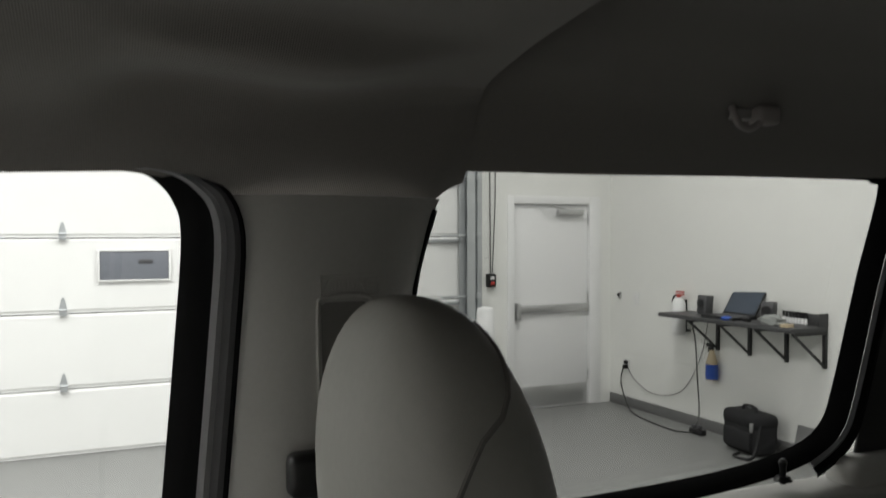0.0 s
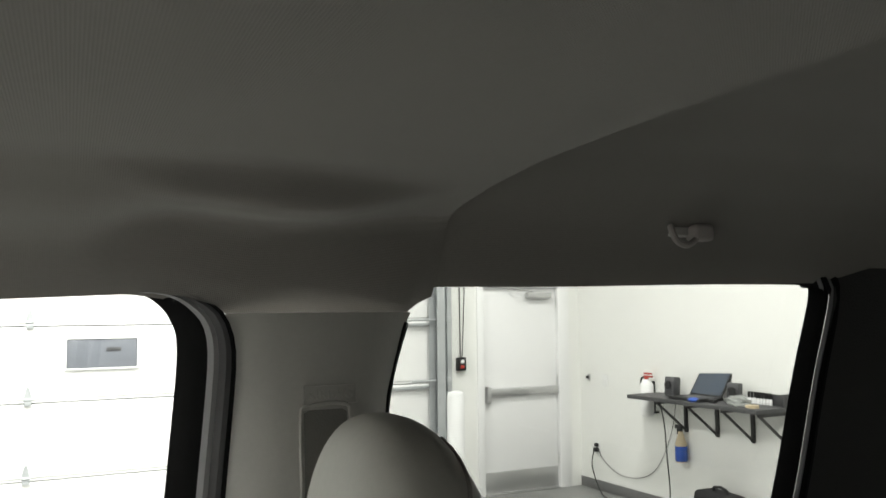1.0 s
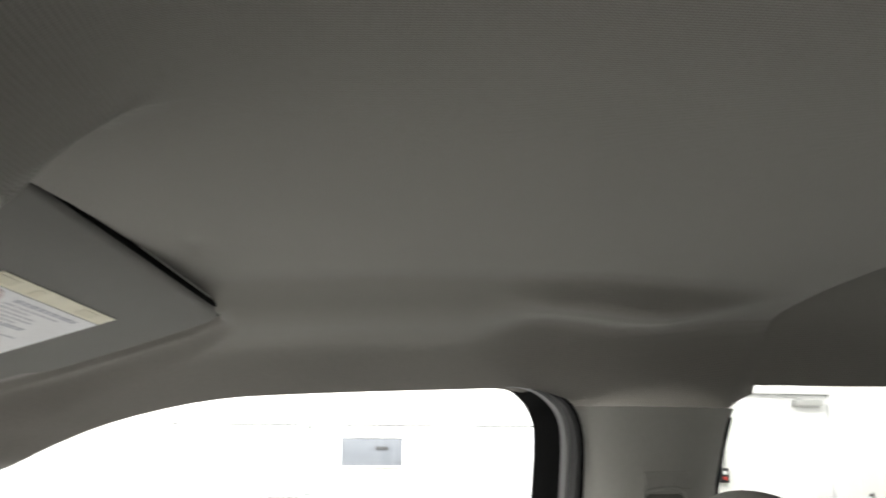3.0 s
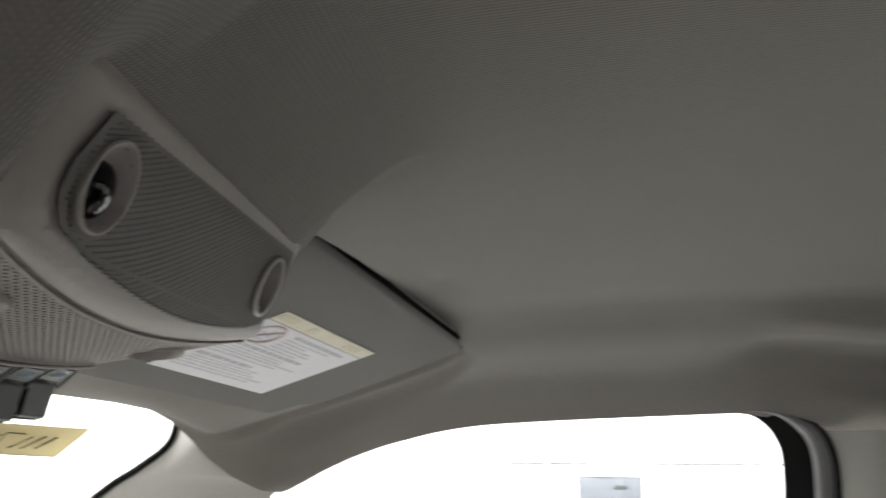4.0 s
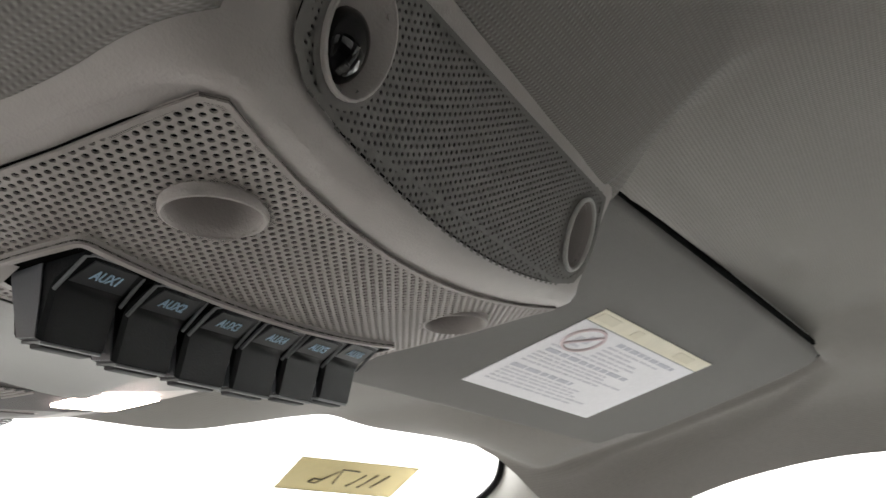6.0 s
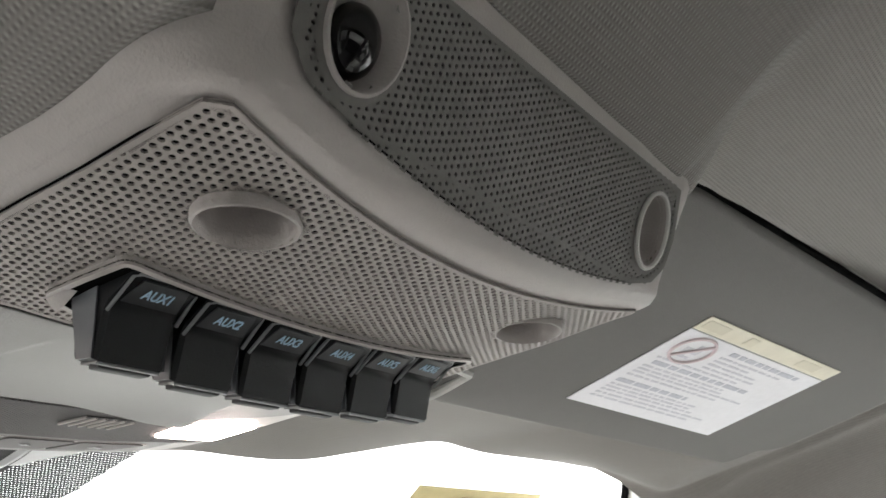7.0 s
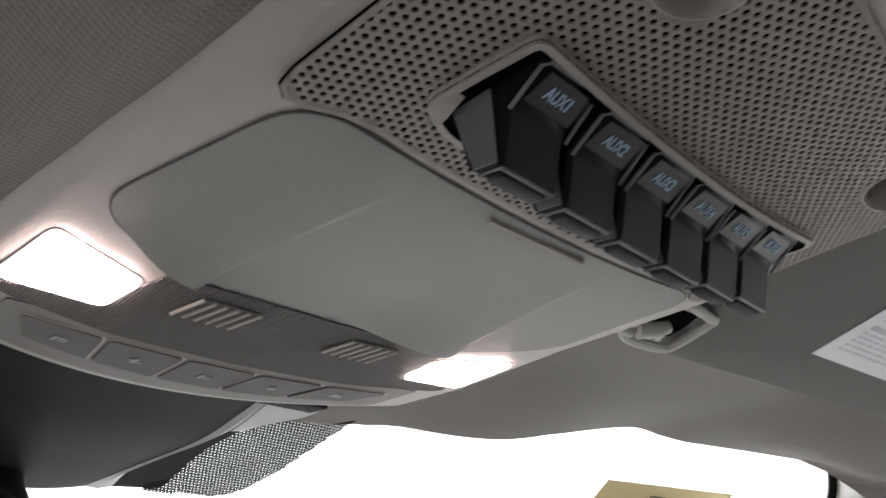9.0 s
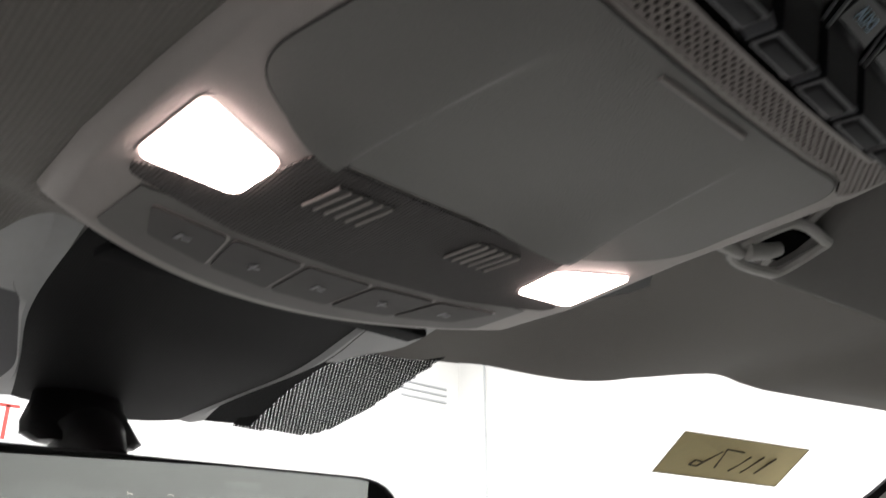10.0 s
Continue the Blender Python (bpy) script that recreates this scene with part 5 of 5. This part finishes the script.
def bin_z(x, y):
    e = interp(y, [0.668, 0.757], [0.0560, 0.0605] if x < 0 else [0.0450, 0.0675])
    h = 0.0046 * max(0.0, (y - 0.668) / 0.0945) ** 1.1
    if x < 0:
        h *= smooth01(e - 0.0014, e + 0.0014, -x) * (1 - smooth01(e + 0.002, e + 0.045, -x))
    else:
        h *= (1 - smooth01(e - 0.0014, e + 0.0014, x)) * smooth01(0.0, 0.06, x)
    return cons_z(x, y) - 0.0006 - h


part("bin_gap", plate(grown(bin_poly, 0.0007), lambda x, y: cons_z(x, y) - 0.0005, 0.0002, levels=24), M_SEAM, console)
bin_door = part("bin_door", sheet(bin_poly, bin_z, 0.0025, 220, 60), M_BIN, console, "grey sunglasses bin door, closed")
part("finger_groove", tube([(-0.026, 0.6615, bin_z(0, 0.6615) - 0.0002), (0.023, 0.6605, bin_z(0, 0.6605) - 0.0002)], 0.0011, 6), M_CONS, bin_door, "thin raised line on the bin door")

# front trim with the microphones
trim_poly = dense(rounded([(-0.070, 0.7645), (0.070, 0.7645), (0.078, 0.799), (0.113, 0.8025), (0.111, 0.811), (0.06, 0.826), (0.0, 0.829), (-0.06, 0.826), (-0.111, 0.811), (-0.113, 0.8025), (-0.078, 0.799)], 0.004))
part("front_trim", sheet(trim_poly, lambda x, y: cons_z(x, y) - 0.0009, 0.0008, 70, 40), M_GREY, console, "dark grey textured trim strip")
for side_x in (-0.040, 0.033):
    g_ = part("mic_grille", slab(rounded([(side_x - 0.0115, 0.7735), (side_x + 0.0145, 0.7725), (side_x + 0.0115, 0.7915), (side_x - 0.0145, 0.7925)], 0.002), lambda x, y: cons_z(x, y) - 0.0015, 0.0004), M_SEAM, console, "slatted microphone grille")
    for i in range(6):
        px = side_x - 0.0125 + 0.005 * i
        part("slat", tube([(px + 0.0015, 0.774, cons_z(px, 0.774) - 0.0016), (px - 0.0015, 0.7915, cons_z(px, 0.7915) - 0.0016)], 0.0008, 6), M_CONS, g_)

# reading lamps
for sgn in (-1, 1):
    q = [(sgn * 0.113, 0.7595), (sgn * 0.1145, 0.7985), (sgn * 0.076, 0.800), (sgn * 0.0752, 0.7750)]
    poly = rounded(q, 0.005)
    lamp = part("reading_lamp", slab([(sgn * 0.095 + (x - sgn * 0.095) * 1.06, 0.78 + (y - 0.78) * 1.06) for x, y in poly], lambda x, y: cons_z(x, y) - 0.0006, 0.0005), M_CONS, console, "square map reading lamp, switched on")
    part("lens", slab(poly, lambda x, y: cons_z(x, y) - 0.0018, 0.0010), M_LENS, lamp, "glowing white lamp lens")

# push buttons along the front
bp_x = [-0.103 + 0.206 * i / 30 for i in range(31)]
bp_poly = [(x, 0.829 - 1.15 * x * x) for x in bp_x] + [(x, front_y(x) - 0.011) for x in bp_x[::-1]]
part("button_panel", sheet(bp_poly, lambda x, y: cons_z(x, y) - 0.0007, 0.0005, 60, 30), M_BPANEL, console, "darker grey panel round the push buttons")
for k in range(5):
    u0, u1 = -0.094 + 0.0378 * k, -0.094 + 0.0378 * k + 0.0345
    def bp(u, v):
        x = u * (1 - 0.10 * v)
        return (x, (0.8345 - 0.95 * x * x) * (1 - v) + (0.866 - 2.6 * x * x) * v)
    poly = rounded([bp(u0, 0), bp(u1, 0), bp(u1, 1), bp(u0, 1)], 0.003)
    cxy = Vector((sum(p[0] for p in poly) / len(poly), sum(p[1] for p in poly) / len(poly)))
    part("button_frame", slab([tuple(cxy + (Vector(p) - cxy) * 1.05 + Vector((0.0008, 0.0))) for p in poly], lambda x, y: cons_z(x, y) - 0.0010, 0.0004), M_CONS, console, "pale frame round the push button")
    b_ = part("push_button", slab(poly, lambda x, y: cons_z(x, y) - 0.0017, 0.0012), M_BUTTON, console, "grey push button with a small symbol")
    zc_ = cons_z(*cxy) - 0.0018
    m = frame_matrix((cxy.x, cxy.y, zc_), (1, 0, 0), (0, -1, 0))
    sym = merge(bar(m, -0.002, 0.0, 0.0018, 0.006), bar(m, 0.001, 0.001, 0.004, 0.0014), bar(m, 0.002, -0.0018, 0.0035, 0.0014)) if k % 2 == 0 else merge(bar(m, 0.0, 0.0, 0.0012, 0.007), bar(m, 0.0022, -0.001, 0.0030, 0.0014), bar(m, -0.0022, 0.0012, 0.0026, 0.0014))
    part("symbol", sym, M_SILVER, b_)

# ---- sun visor with its warning label ----
visor = thing("sun_visor", "grey vinyl sun visor folded up against the headliner", "sun visor")
V_RL, V_RR, V_FR, V_FL = Vector((0.160, 0.536, 1.893)), Vector((0.600, 0.455, 1.882)), Vector((0.616, 0.676, 1.8135)), Vector((0.246, 0.754, 1.834))
vm = frame_matrix(Vector((0.325, 0.635, 1.857)), Vector((0.178, -0.035, -0.0095)), Vector((-0.0215, -0.113, 0.0365)))
vinv = vm.inverted()
flat = [(vinv @ p) for p in (V_RL, V_RR, V_FR, V_FL)]
fp = [(p.x, p.y) for p in flat]
# outline: rear edge, bowed outer end with a shallow notch near the pivot, front edge
at = lambda a, b, k, dx=0.0, dy=0.0: (a[0] + (b[0] - a[0]) * k + dx, a[1] + (b[1] - a[1]) * k + dy)
fp = (rounded([at(fp[0], fp[3], 0.3), fp[0], fp[1], at(fp[1], fp[2], 0.3, 0.012)], 0.030, 7)[8:-8]
      + [at(fp[1], fp[2], 0.30, 0.014), at(fp[1], fp[2], 0.60, 0.022), at(fp[1], fp[2], 0.78, 0.024), at(fp[1], fp[2], 0.82, 0.018), at(fp[1], fp[2], 0.86, 0.004), at(fp[1], fp[2], 0.93, 0.003)]
      + rounded([at(fp[1], fp[2], 0.93, 0.003), fp[2], fp[3], at(fp[0], fp[3], 0.7)], 0.012, 5)[6:-6])
rows = []
cv = Vector((sum(p[0] for p in fp) / len(fp), sum(p[1] for p in fp) / len(fp)))
for d, h in ((0.030, -0.020), (0.004, -0.019), (0.0, -0.013), (0.0005, -0.008), (0.0025, -0.0035), (0.006, -0.001), (0.012, 0.0)):
    rows.append([tuple(vm @ Vector((*(Vector(p) - (Vector(p) - cv).normalized() * d), h))) for p in fp])
for k in (0.6, 0.3, 0.01):
    rows.append([tuple(vm @ Vector((*(cv + (Vector(p) - cv) * k), 0.0))) for p in fp])
part("panel", loft(rows, True), M_VISOR, visor)
# Pale tube: the windscreen light on the visor's edge, put in as colour.
part("lit_edge", tube([vm @ Vector((*(cv + (Vector(p) - cv) * 0.998), -0.009)) for p in fp], 0.0026, 6, closed=True), M_TRIM, visor)
# Tapered black bar round the visor's edge: the pocket gap's shadow as an object.
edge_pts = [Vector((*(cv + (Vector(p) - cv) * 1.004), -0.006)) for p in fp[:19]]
part("edge_shadow", tube([vm @ p for p in edge_pts], [max(0.0042 - 0.0040 * i / (len(edge_pts) - 1), 0.0014) for i in range(len(edge_pts))], 8), M_SHADE, visor, "shadow of the visor pocket's gap, made as a black tapered bar")
# label corners on the visor's face
L_TL, L_TR, L_BR, L_BL = [vinv @ Vector(p) for p in ((0.316, 0.577, 1.875), (0.490, 0.543, 1.865), (0.516, 0.655, 1.829), (0.334, 0.691, 1.838))]
lo, lx, ly = L_BL, (L_BR - L_BL), (L_TL - L_BL)


def on_label(u, v, h=0.0):
    p = lo + lx * u + ly * v
    return vm @ Vector((p.x, p.y, h))


def label_quad(u0, u1, v0, v1, h0, h1):
    c = [(u0, v0), (u1, v0), (u1, v1), (u0, v1)]
    bm = loft([[on_label(*p, h0) for p in c], [on_label(*p, h1) for p in c]], True)
    bm.faces.new(list(bm.verts)[4:8])
    return bm


label_ob = part("warning_label", label_quad(0, 1, 0, 0.868, 0.0002, 0.0008), M_PAPER, visor, "white printed warning label", smooth=False)
part("label_header", label_quad(0, 1, 0.876, 1.0, 0.0002, 0.0008), M_YELLOW, label_ob, "pale yellow header band", smooth=False)
M_HPRINT = shader("header_print", (0.75, 0.70, 0.57), rough=0.7)
for u0, u1 in ((0.02, 0.16), (0.30, 0.36), (0.70, 0.86)):
    part("header_mark", label_quad(u0, u1, 0.905, 0.975, 0.0008, 0.0011), M_HPRINT, label_ob, smooth=False)
# red prohibition sign
bm = bmesh.new()
pts = [on_label(0.155 + 0.10 * math.cos(a), 0.72 + 0.125 * math.sin(a), 0.0011) for a in [2 * math.pi * j / 28 for j in range(28)]]
part("prohibition_sign", merge(tube(pts, 0.0013, 5, closed=True), tube([on_label(0.085, 0.63, 0.0011), on_label(0.225, 0.81, 0.0011)], 0.0012, 5)), M_RED, label_ob, "faded red prohibition ring")
part("pictogram", merge(label_quad(0.11, 0.15, 0.66, 0.74, 0.0008, 0.0010), label_quad(0.16, 0.20, 0.69, 0.78, 0.0008, 0.0010), label_quad(0.10, 0.19, 0.64, 0.66, 0.0008, 0.0010)), M_INKL, label_ob, smooth=False)
rng = random.Random(4)
dark_lines, light_lines = [], []
for u0, u1, v in ((0.34, 0.86, 0.80), (0.08, 0.74, 0.535), (0.06, 0.52, 0.305)):
    u = u0
    while u < u1:
        w = rng.uniform(0.03, 0.11)
        dark_lines.append(label_quad(u, min(u1, u + w), v - 0.018, v + 0.018, 0.0008, 0.0010))
        u += w + 0.014
for v in (0.745, 0.705, 0.665, 0.625, 0.585, 0.485, 0.450, 0.415, 0.375, 0.255, 0.220, 0.185, 0.145, 0.105):
    u, u1 = (0.32 if v > 0.60 else 0.06), rng.uniform(0.55, 0.82)
    while u < u1:
        w = rng.uniform(0.02, 0.09)
        light_lines.append(label_quad(u, u + w, v - 0.008, v + 0.008, 0.0008, 0.0010))
        u += w + 0.012
for q_ in dark_lines:
    part("heading_bar", q_, M_INK, label_ob, smooth=False)
for q_ in light_lines:
    part("text_bar", q_, M_INKL, label_ob, smooth=False)
# holder clip of the visor, on the headliner
ring = [(0.262, 0.712, 1.843), (0.262, 0.738, 1.834), (0.252, 0.745, 1.832), (0.222, 0.752, 1.834), (0.212, 0.748, 1.838), (0.216, 0.722, 1.845), (0.228, 0.714, 1.846)]
ring = [(0.224 + (x - 0.237) * 0.76, y, z) for x, y, z in ring]
clip = part("visor_clip", merge(tube(catmull(ring + ring[:1], 5), 0.0032, 8), tube([(0.206, 0.742, 1.8355), (0.216, 0.735, 1.8365), (0.222, 0.731, 1.8385)], [0.0055, 0.0050, 0.004], 10),
                                tube([(0.207, 0.746, 1.836), (0.188, 0.752, 1.840), (0.178, 0.752, 1.848)], [0.004, 0.005, 0.005], 10)), M_TRIM, visor, "grey plastic hanger clip")
# Near-black plate for the shade inside the clip.
part("clip_recess_shade", slab([(0.211, 0.724), (0.239, 0.716), (0.239, 0.740), (0.209, 0.747)], lambda x, y: 1.8415 - 0.30 * (y - 0.73), 0.003), M_SHADE, clip)

# ---- mirror, sensor cover, sticker ----
cover = thing("sensor_cover", "black plastic sensor cover at the top of the windscreen", "sensor cover")


COVER_SIDE = catmull([(0.082, 0.885, 1.815), (0.079, 0.93, 1.799), (0.072, 0.965, 1.7845), (0.055, 1.003, 1.772), (0.040, 1.040, 1.761)], 5)


def cv_pt(u, v):
    """u across from -1 to 1, v from the header down to the mirror."""
    i = min(int(v * 20), 19)
    p = COVER_SIDE[i].lerp(COVER_SIDE[i + 1], v * 20 - i)
    return ((p.x + (0.002 + 0.016 * v if u < 0 else 0.0)) * u, p.y + 0.002 * (1 - u * u) * v, p.z - 0.004 * (1 - u * u))


rows = [[cv_pt(-1 + 2 * i / 20, j / 20) for i in range(21)] for j in range(21)]
rows.append([(x, y + 0.004, z + 0.002) for x, y, z in rows[-1]])
rows.append([(x, y + 0.006, z + 0.018) for x, y, z in rows[-1]])
part("shell", loft(rows), M_COVERFACE, cover)
OUTER = catmull([(0.124, 0.885, 1.812), (0.118, 0.920, 1.800), (0.097, 0.940, 1.7935), (0.087, 0.957, 1.788), (0.085, 0.985, 1.780), (0.088, 1.015, 1.771), (0.091, 1.038, 1.764)], 5)
LINE = catmull([(0.088, 0.885, 1.814), (0.084, 0.920, 1.8005), (0.084, 0.941, 1.793), (0.079, 0.957, 1.7865), (0.066, 0.983, 1.7785), (0.054, 1.010, 1.7695), (0.056, 1.036, 1.762)], 5)
for sgn in (-1, 1):
    inner_ = [Vector(cv_pt(1, min(1.0, j / 30))) for j in range(31)]
    wide = 1.0 if sgn > 0 else 1.35
    widen = lambda x: x if x < 0.08 else x + (x - 0.08) * (wide - 1) * 5
    m_ = lambda rr, first=0: [[(sgn * (widen(p[0]) + (0.002 + 0.00053 * (first + i) if sgn < 0 else 0.0)), p[1], p[2]) for i, p in enumerate(r)] for r in rr]
    part("side_strip", loft(m_([inner_, [a.lerp(b, 0.5) + Vector((0, 0, -0.0015)) for a, b in zip(inner_, LINE)], LINE])), M_PATCH, cover, "grey side strip")
    part("side_face", loft(m_([LINE[5:], OUTER[5:], [p + Vector((0.001, 0.003, 0.010)) for p in OUTER[5:]]], 5)), M_COVER if sgn > 0 else M_STRIP, cover)
    part("patch", loft(m_([[LINE[j] + Vector((0, 0, -0.0006)) for j in range(0, 14)], [OUTER[j] + Vector((0, 0, -0.0006)) for j in range(0, 14)]])), M_PATCH, cover)
part("top_lip", box(-0.080, 0.107, 0.890, 0.907, 1.7965, 1.802, 0.002), M_COVER, cover)
part("stem_cover", loft([[(x + 0.020 * math.cos(a) * k * 1.15, y + 0.012 * math.sin(a) * k, z) for a in [2 * math.pi * i / 20 for i in range(20)]] for x, y, z, k in ((-0.024, 1.036, 1.775, 1.0), (-0.028, 1.024, 1.757, 1.1), (-0.033, 1.006, 1.743, 1.3), (-0.035, 0.994, 1.735, 1.35), (-0.036, 0.988, 1.731, 1.1), (-0.036, 0.986, 1.730, 0.3))], True), M_BLACK, cover)
mirror = thing("rear_view_mirror", "rear view mirror with a black frame on the windscreen", "mirror")
mm = frame_matrix((-0.012, 0.945, 1.690), (0.97, -0.23, -0.02), (0.0, -0.04, 1.0))
mp = rounded([(-0.125, -0.032), (0.125, -0.032), (0.128, 0.033), (-0.128, 0.033)], 0.030, 8)
sh_ = lambda k, h: [tuple(mm @ Vector((x * k, y * k ** 1.6, h))) for x, y in mp]
part("frame", loft([sh_(0.96, 0.004), sh_(0.985, 0.005), sh_(1.0, 0.001), sh_(0.99, -0.012), sh_(0.85, -0.028), sh_(0.3, -0.035)], True), M_BLACK, mirror)
bm = bmesh.new()
bm.faces.new([bm.verts.new(p) for p in sh_(0.965, 0.0042)])
r = bmesh.ops.extrude_face_region(bm, geom=bm.faces[:])
bmesh.ops.translate(bm, vec=(mm.to_3x3() @ Vector((0, 0, -0.003))), verts=[v for v in r["geom"] if isinstance(v, bmesh.types.BMVert)])
part("glass", bm, M_MIRROR, mirror, "mirror glass", smooth=False)
part("ball_joint", tube([(-0.030, 1.003, 1.738), (-0.031, 0.999, 1.7365), (-0.034, 0.990, 1.733), (-0.036, 0.978, 1.726), (-0.034, 0.966, 1.718)], [0.008, 0.015, 0.0185, 0.0165, 0.012], 18), M_BLACK, mirror)

# printed dots on the glass beside the cover
FRIT = [(0.070, 0.925), (0.186, 0.918), (0.176, 0.945), (0.164, 0.983), (0.157, 1.006), (0.149, 1.022), (0.138, 1.033), (0.125, 1.038), (0.075, 1.040)]


def frit_place(u, v):
    d = (v - screen_top(u)[0]) / 0.86
    return screen_at(u, d, 0.007), Vector((0, 0.48, 0.87))


FP, cells, row_i, v = 0.0026, [], 0, 0.915
while v < 1.045:
    u = 0.068 + (FP / 2 if row_i % 2 else 0)
    while u < 0.19:
        if inside(FRIT, u, v):
            cells.append((u, v, FP, FP * 0.9))
        u += FP
    v += FP * 0.9
    row_i += 1
tagged(part("frit_dots", perforated(cells, frit_place, 0.00046, 0.0001), M_RUBBER, ws, smooth=False), "black printed mesh border on the windscreen", kind="stuff")

sticker = thing("windscreen_sticker", "tan paper sticker with handwriting on the windscreen", "sticker")
SQ = [Vector(p) for p in ((0.514, 0.957, 1.803), (0.689, 0.913, 1.800), (0.705, 0.962, 1.768), (0.544, 1.014, 1.774))]
sn = (SQ[1] - SQ[0]).cross(SQ[3] - SQ[0]).normalized()
if sn.y > 0:
    sn = -sn


def on_sticker(u, v, h):
    return (SQ[0] * (1 - u) + SQ[1] * u) * (1 - v) + (SQ[3] * (1 - u) + SQ[2] * u) * v + sn * h


bm = loft([[on_sticker(u, v, h) for u, v in ((0, 0), (1, 0), (1, 1), (0, 1))] for h in (0.0, 0.0004)], True)
bmesh.ops.holes_fill(bm, edges=bm.edges[:])
st = part("paper", bm, M_STICK, sticker, smooth=False)
strokes = [[(0.80, 0.30), (0.73, 0.72)], [(0.70, 0.30), (0.62, 0.74)], [(0.60, 0.34), (0.52, 0.74)], [(0.52, 0.26), (0.38, 0.24), (0.40, 0.70)], [(0.36, 0.30), (0.26, 0.72), (0.20, 0.70), (0.22, 0.58), (0.28, 0.60)]]
part("pen_strokes", merge(*[tube([on_sticker(u, v, 0.0018) for u, v in s], 0.0009, 5) for s in strokes]), M_PEN, st)
part("border", tube([on_sticker(u, v, 0.0004) for u, v in ((0, 0), (1, 0), (1, 1), (0, 1))], 0.0007, 4, closed=True), M_PEN, st)

# ---- seat, hook, lock knob ----
seat = thing("front_seat", "grey vinyl front passenger seat with a stitched headrest", "seat")


def cushion(c, size, p=2.6, m=None, nu=40, nv=28, squash=None):
    rows = []
    for j in range(nv + 1):
        b = -math.pi / 2 + math.pi * j / nv
        row = []
        for i in range(nu):
            a = 2 * math.pi * i / nu
            f = lambda t: math.copysign(abs(t) ** (2 / p), t)
            q = Vector((f(math.cos(b)) * f(math.cos(a)) * size[0], f(math.cos(b)) * f(math.sin(a)) * size[1], f(math.sin(b)) * size[2]))
            if squash:
                q = squash(q)
            row.append(tuple(Vector(c) + q))
        rows.append(row)
    return loft(rows, True)


def rest_shape(q):
    k = interp(q.z, [-0.13, 0.0, 0.13], [1.12, 1.0, 0.80])
    return Vector((q.x * k, q.y * (1.0 if q.z < 0 else 1 - 0.25 * (q.z / 0.13) ** 2) + 0.012 * (q.z / 0.13), q.z))


HRC = (0.405, 0.0, 1.60)
HRS = (0.116, 0.055, 0.128)
hr = part("headrest", cushion(HRC, HRS, 2.7, squash=rest_shape), M_SEAT, seat, "rounded grey vinyl headrest")
seam = []
for j in range(29):
    b = radians(-88 + 146 * j / 28)
    for_z = math.copysign(abs(math.sin(b)) ** (2 / 2.7), math.sin(b))
    cc = abs(math.cos(b)) ** (2 / 2.7)
    a = radians(interp(j, [0, 12, 17, 21, 25, 28], [126, 132, 146, 176, 212, 240]))
    q = rest_shape(Vector((cc * -abs(math.cos(a)) ** (2 / 2.7) * HRS[0], cc * math.copysign(abs(math.sin(a)) ** (2 / 2.7), math.sin(a)) * HRS[1], for_z * HRS[2])))
    seam.append(tuple(Vector(HRC) + q * 1.001))
part("seam", tube(seam, 0.0018, 6), M_SEATSIDE, hr, "raised stitched seam")
for px in (0.34, 0.46):
    part("headrest_post", tube([(px, -0.03, 1.38), (px, -0.025, 1.50)], 0.007, 10), M_STEEL, seat)
part("backrest", box(0.17, 0.63, -0.12, 0.05, 0.95, 1.43, 0.05, 4), M_SEAT, seat)
part("cushion", box(0.15, 0.65, -0.05, 0.55, 0.80, 1.0, 0.05, 4), M_SEAT, seat)
part("base", box(0.2, 0.6, -0.05, 0.45, 0.761, 0.80), M_BLACK, seat)

hook = thing("coat_hook", "grey plastic coat hook on the headliner above the rear door", "coat hook")
hx = 0.643
part("base", box(hx - 0.002, hx + 0.016, -0.527, -0.477, 1.892, 1.910, 0.004), M_TRIM, hook)
part("block", box(hx - 0.016, hx + 0.006, -0.532, -0.501, 1.886, 1.907, 0.005, 3), M_CONS, hook, "square end of the hook")
part("hook", tube(catmull([(hx - 0.010, -0.509, 1.892), (hx - 0.011, -0.499, 1.884), (hx - 0.012, -0.487, 1.880), (hx - 0.012, -0.475, 1.883), (hx - 0.011, -0.468, 1.892), (hx - 0.006, -0.469, 1.902), (hx + 0.004, -0.475, 1.908)], 5), 0.0042, 8), M_CONS, hook)
knob = thing("door_lock_knob", "small black door lock knob on the rear door sill", "lock knob")
part("stem", tube([(0.695, -0.609, 1.455), (0.695, -0.609, 1.474), (0.695, -0.609, 1.482), (0.695, -0.609, 1.486)], [0.004, 0.004, 0.0055, 0.003], 10), M_BLACK, knob)
part("grommet", tube([(0.695, -0.609, 1.459), (0.695, -0.609, 1.465)], [0.012, 0.008], 14), M_BLACK, knob)
belt = thing("seat_belt_guide", "black seat belt guide loop on the door pillar", "seat belt guide")
part("loop", box(0.635, 0.662, -0.015, 0.025, 1.535, 1.575, 0.009, 3), M_BLACK, belt)
part("webbing", loft([[(0.640, 0.015, 1.54), (0.640, -0.035, 1.54)], [(0.655, 0.02, 1.3), (0.655, -0.03, 1.3)], [(0.66, 0.02, 1.0), (0.66, -0.03, 1.0)]]), M_CARPET, belt)
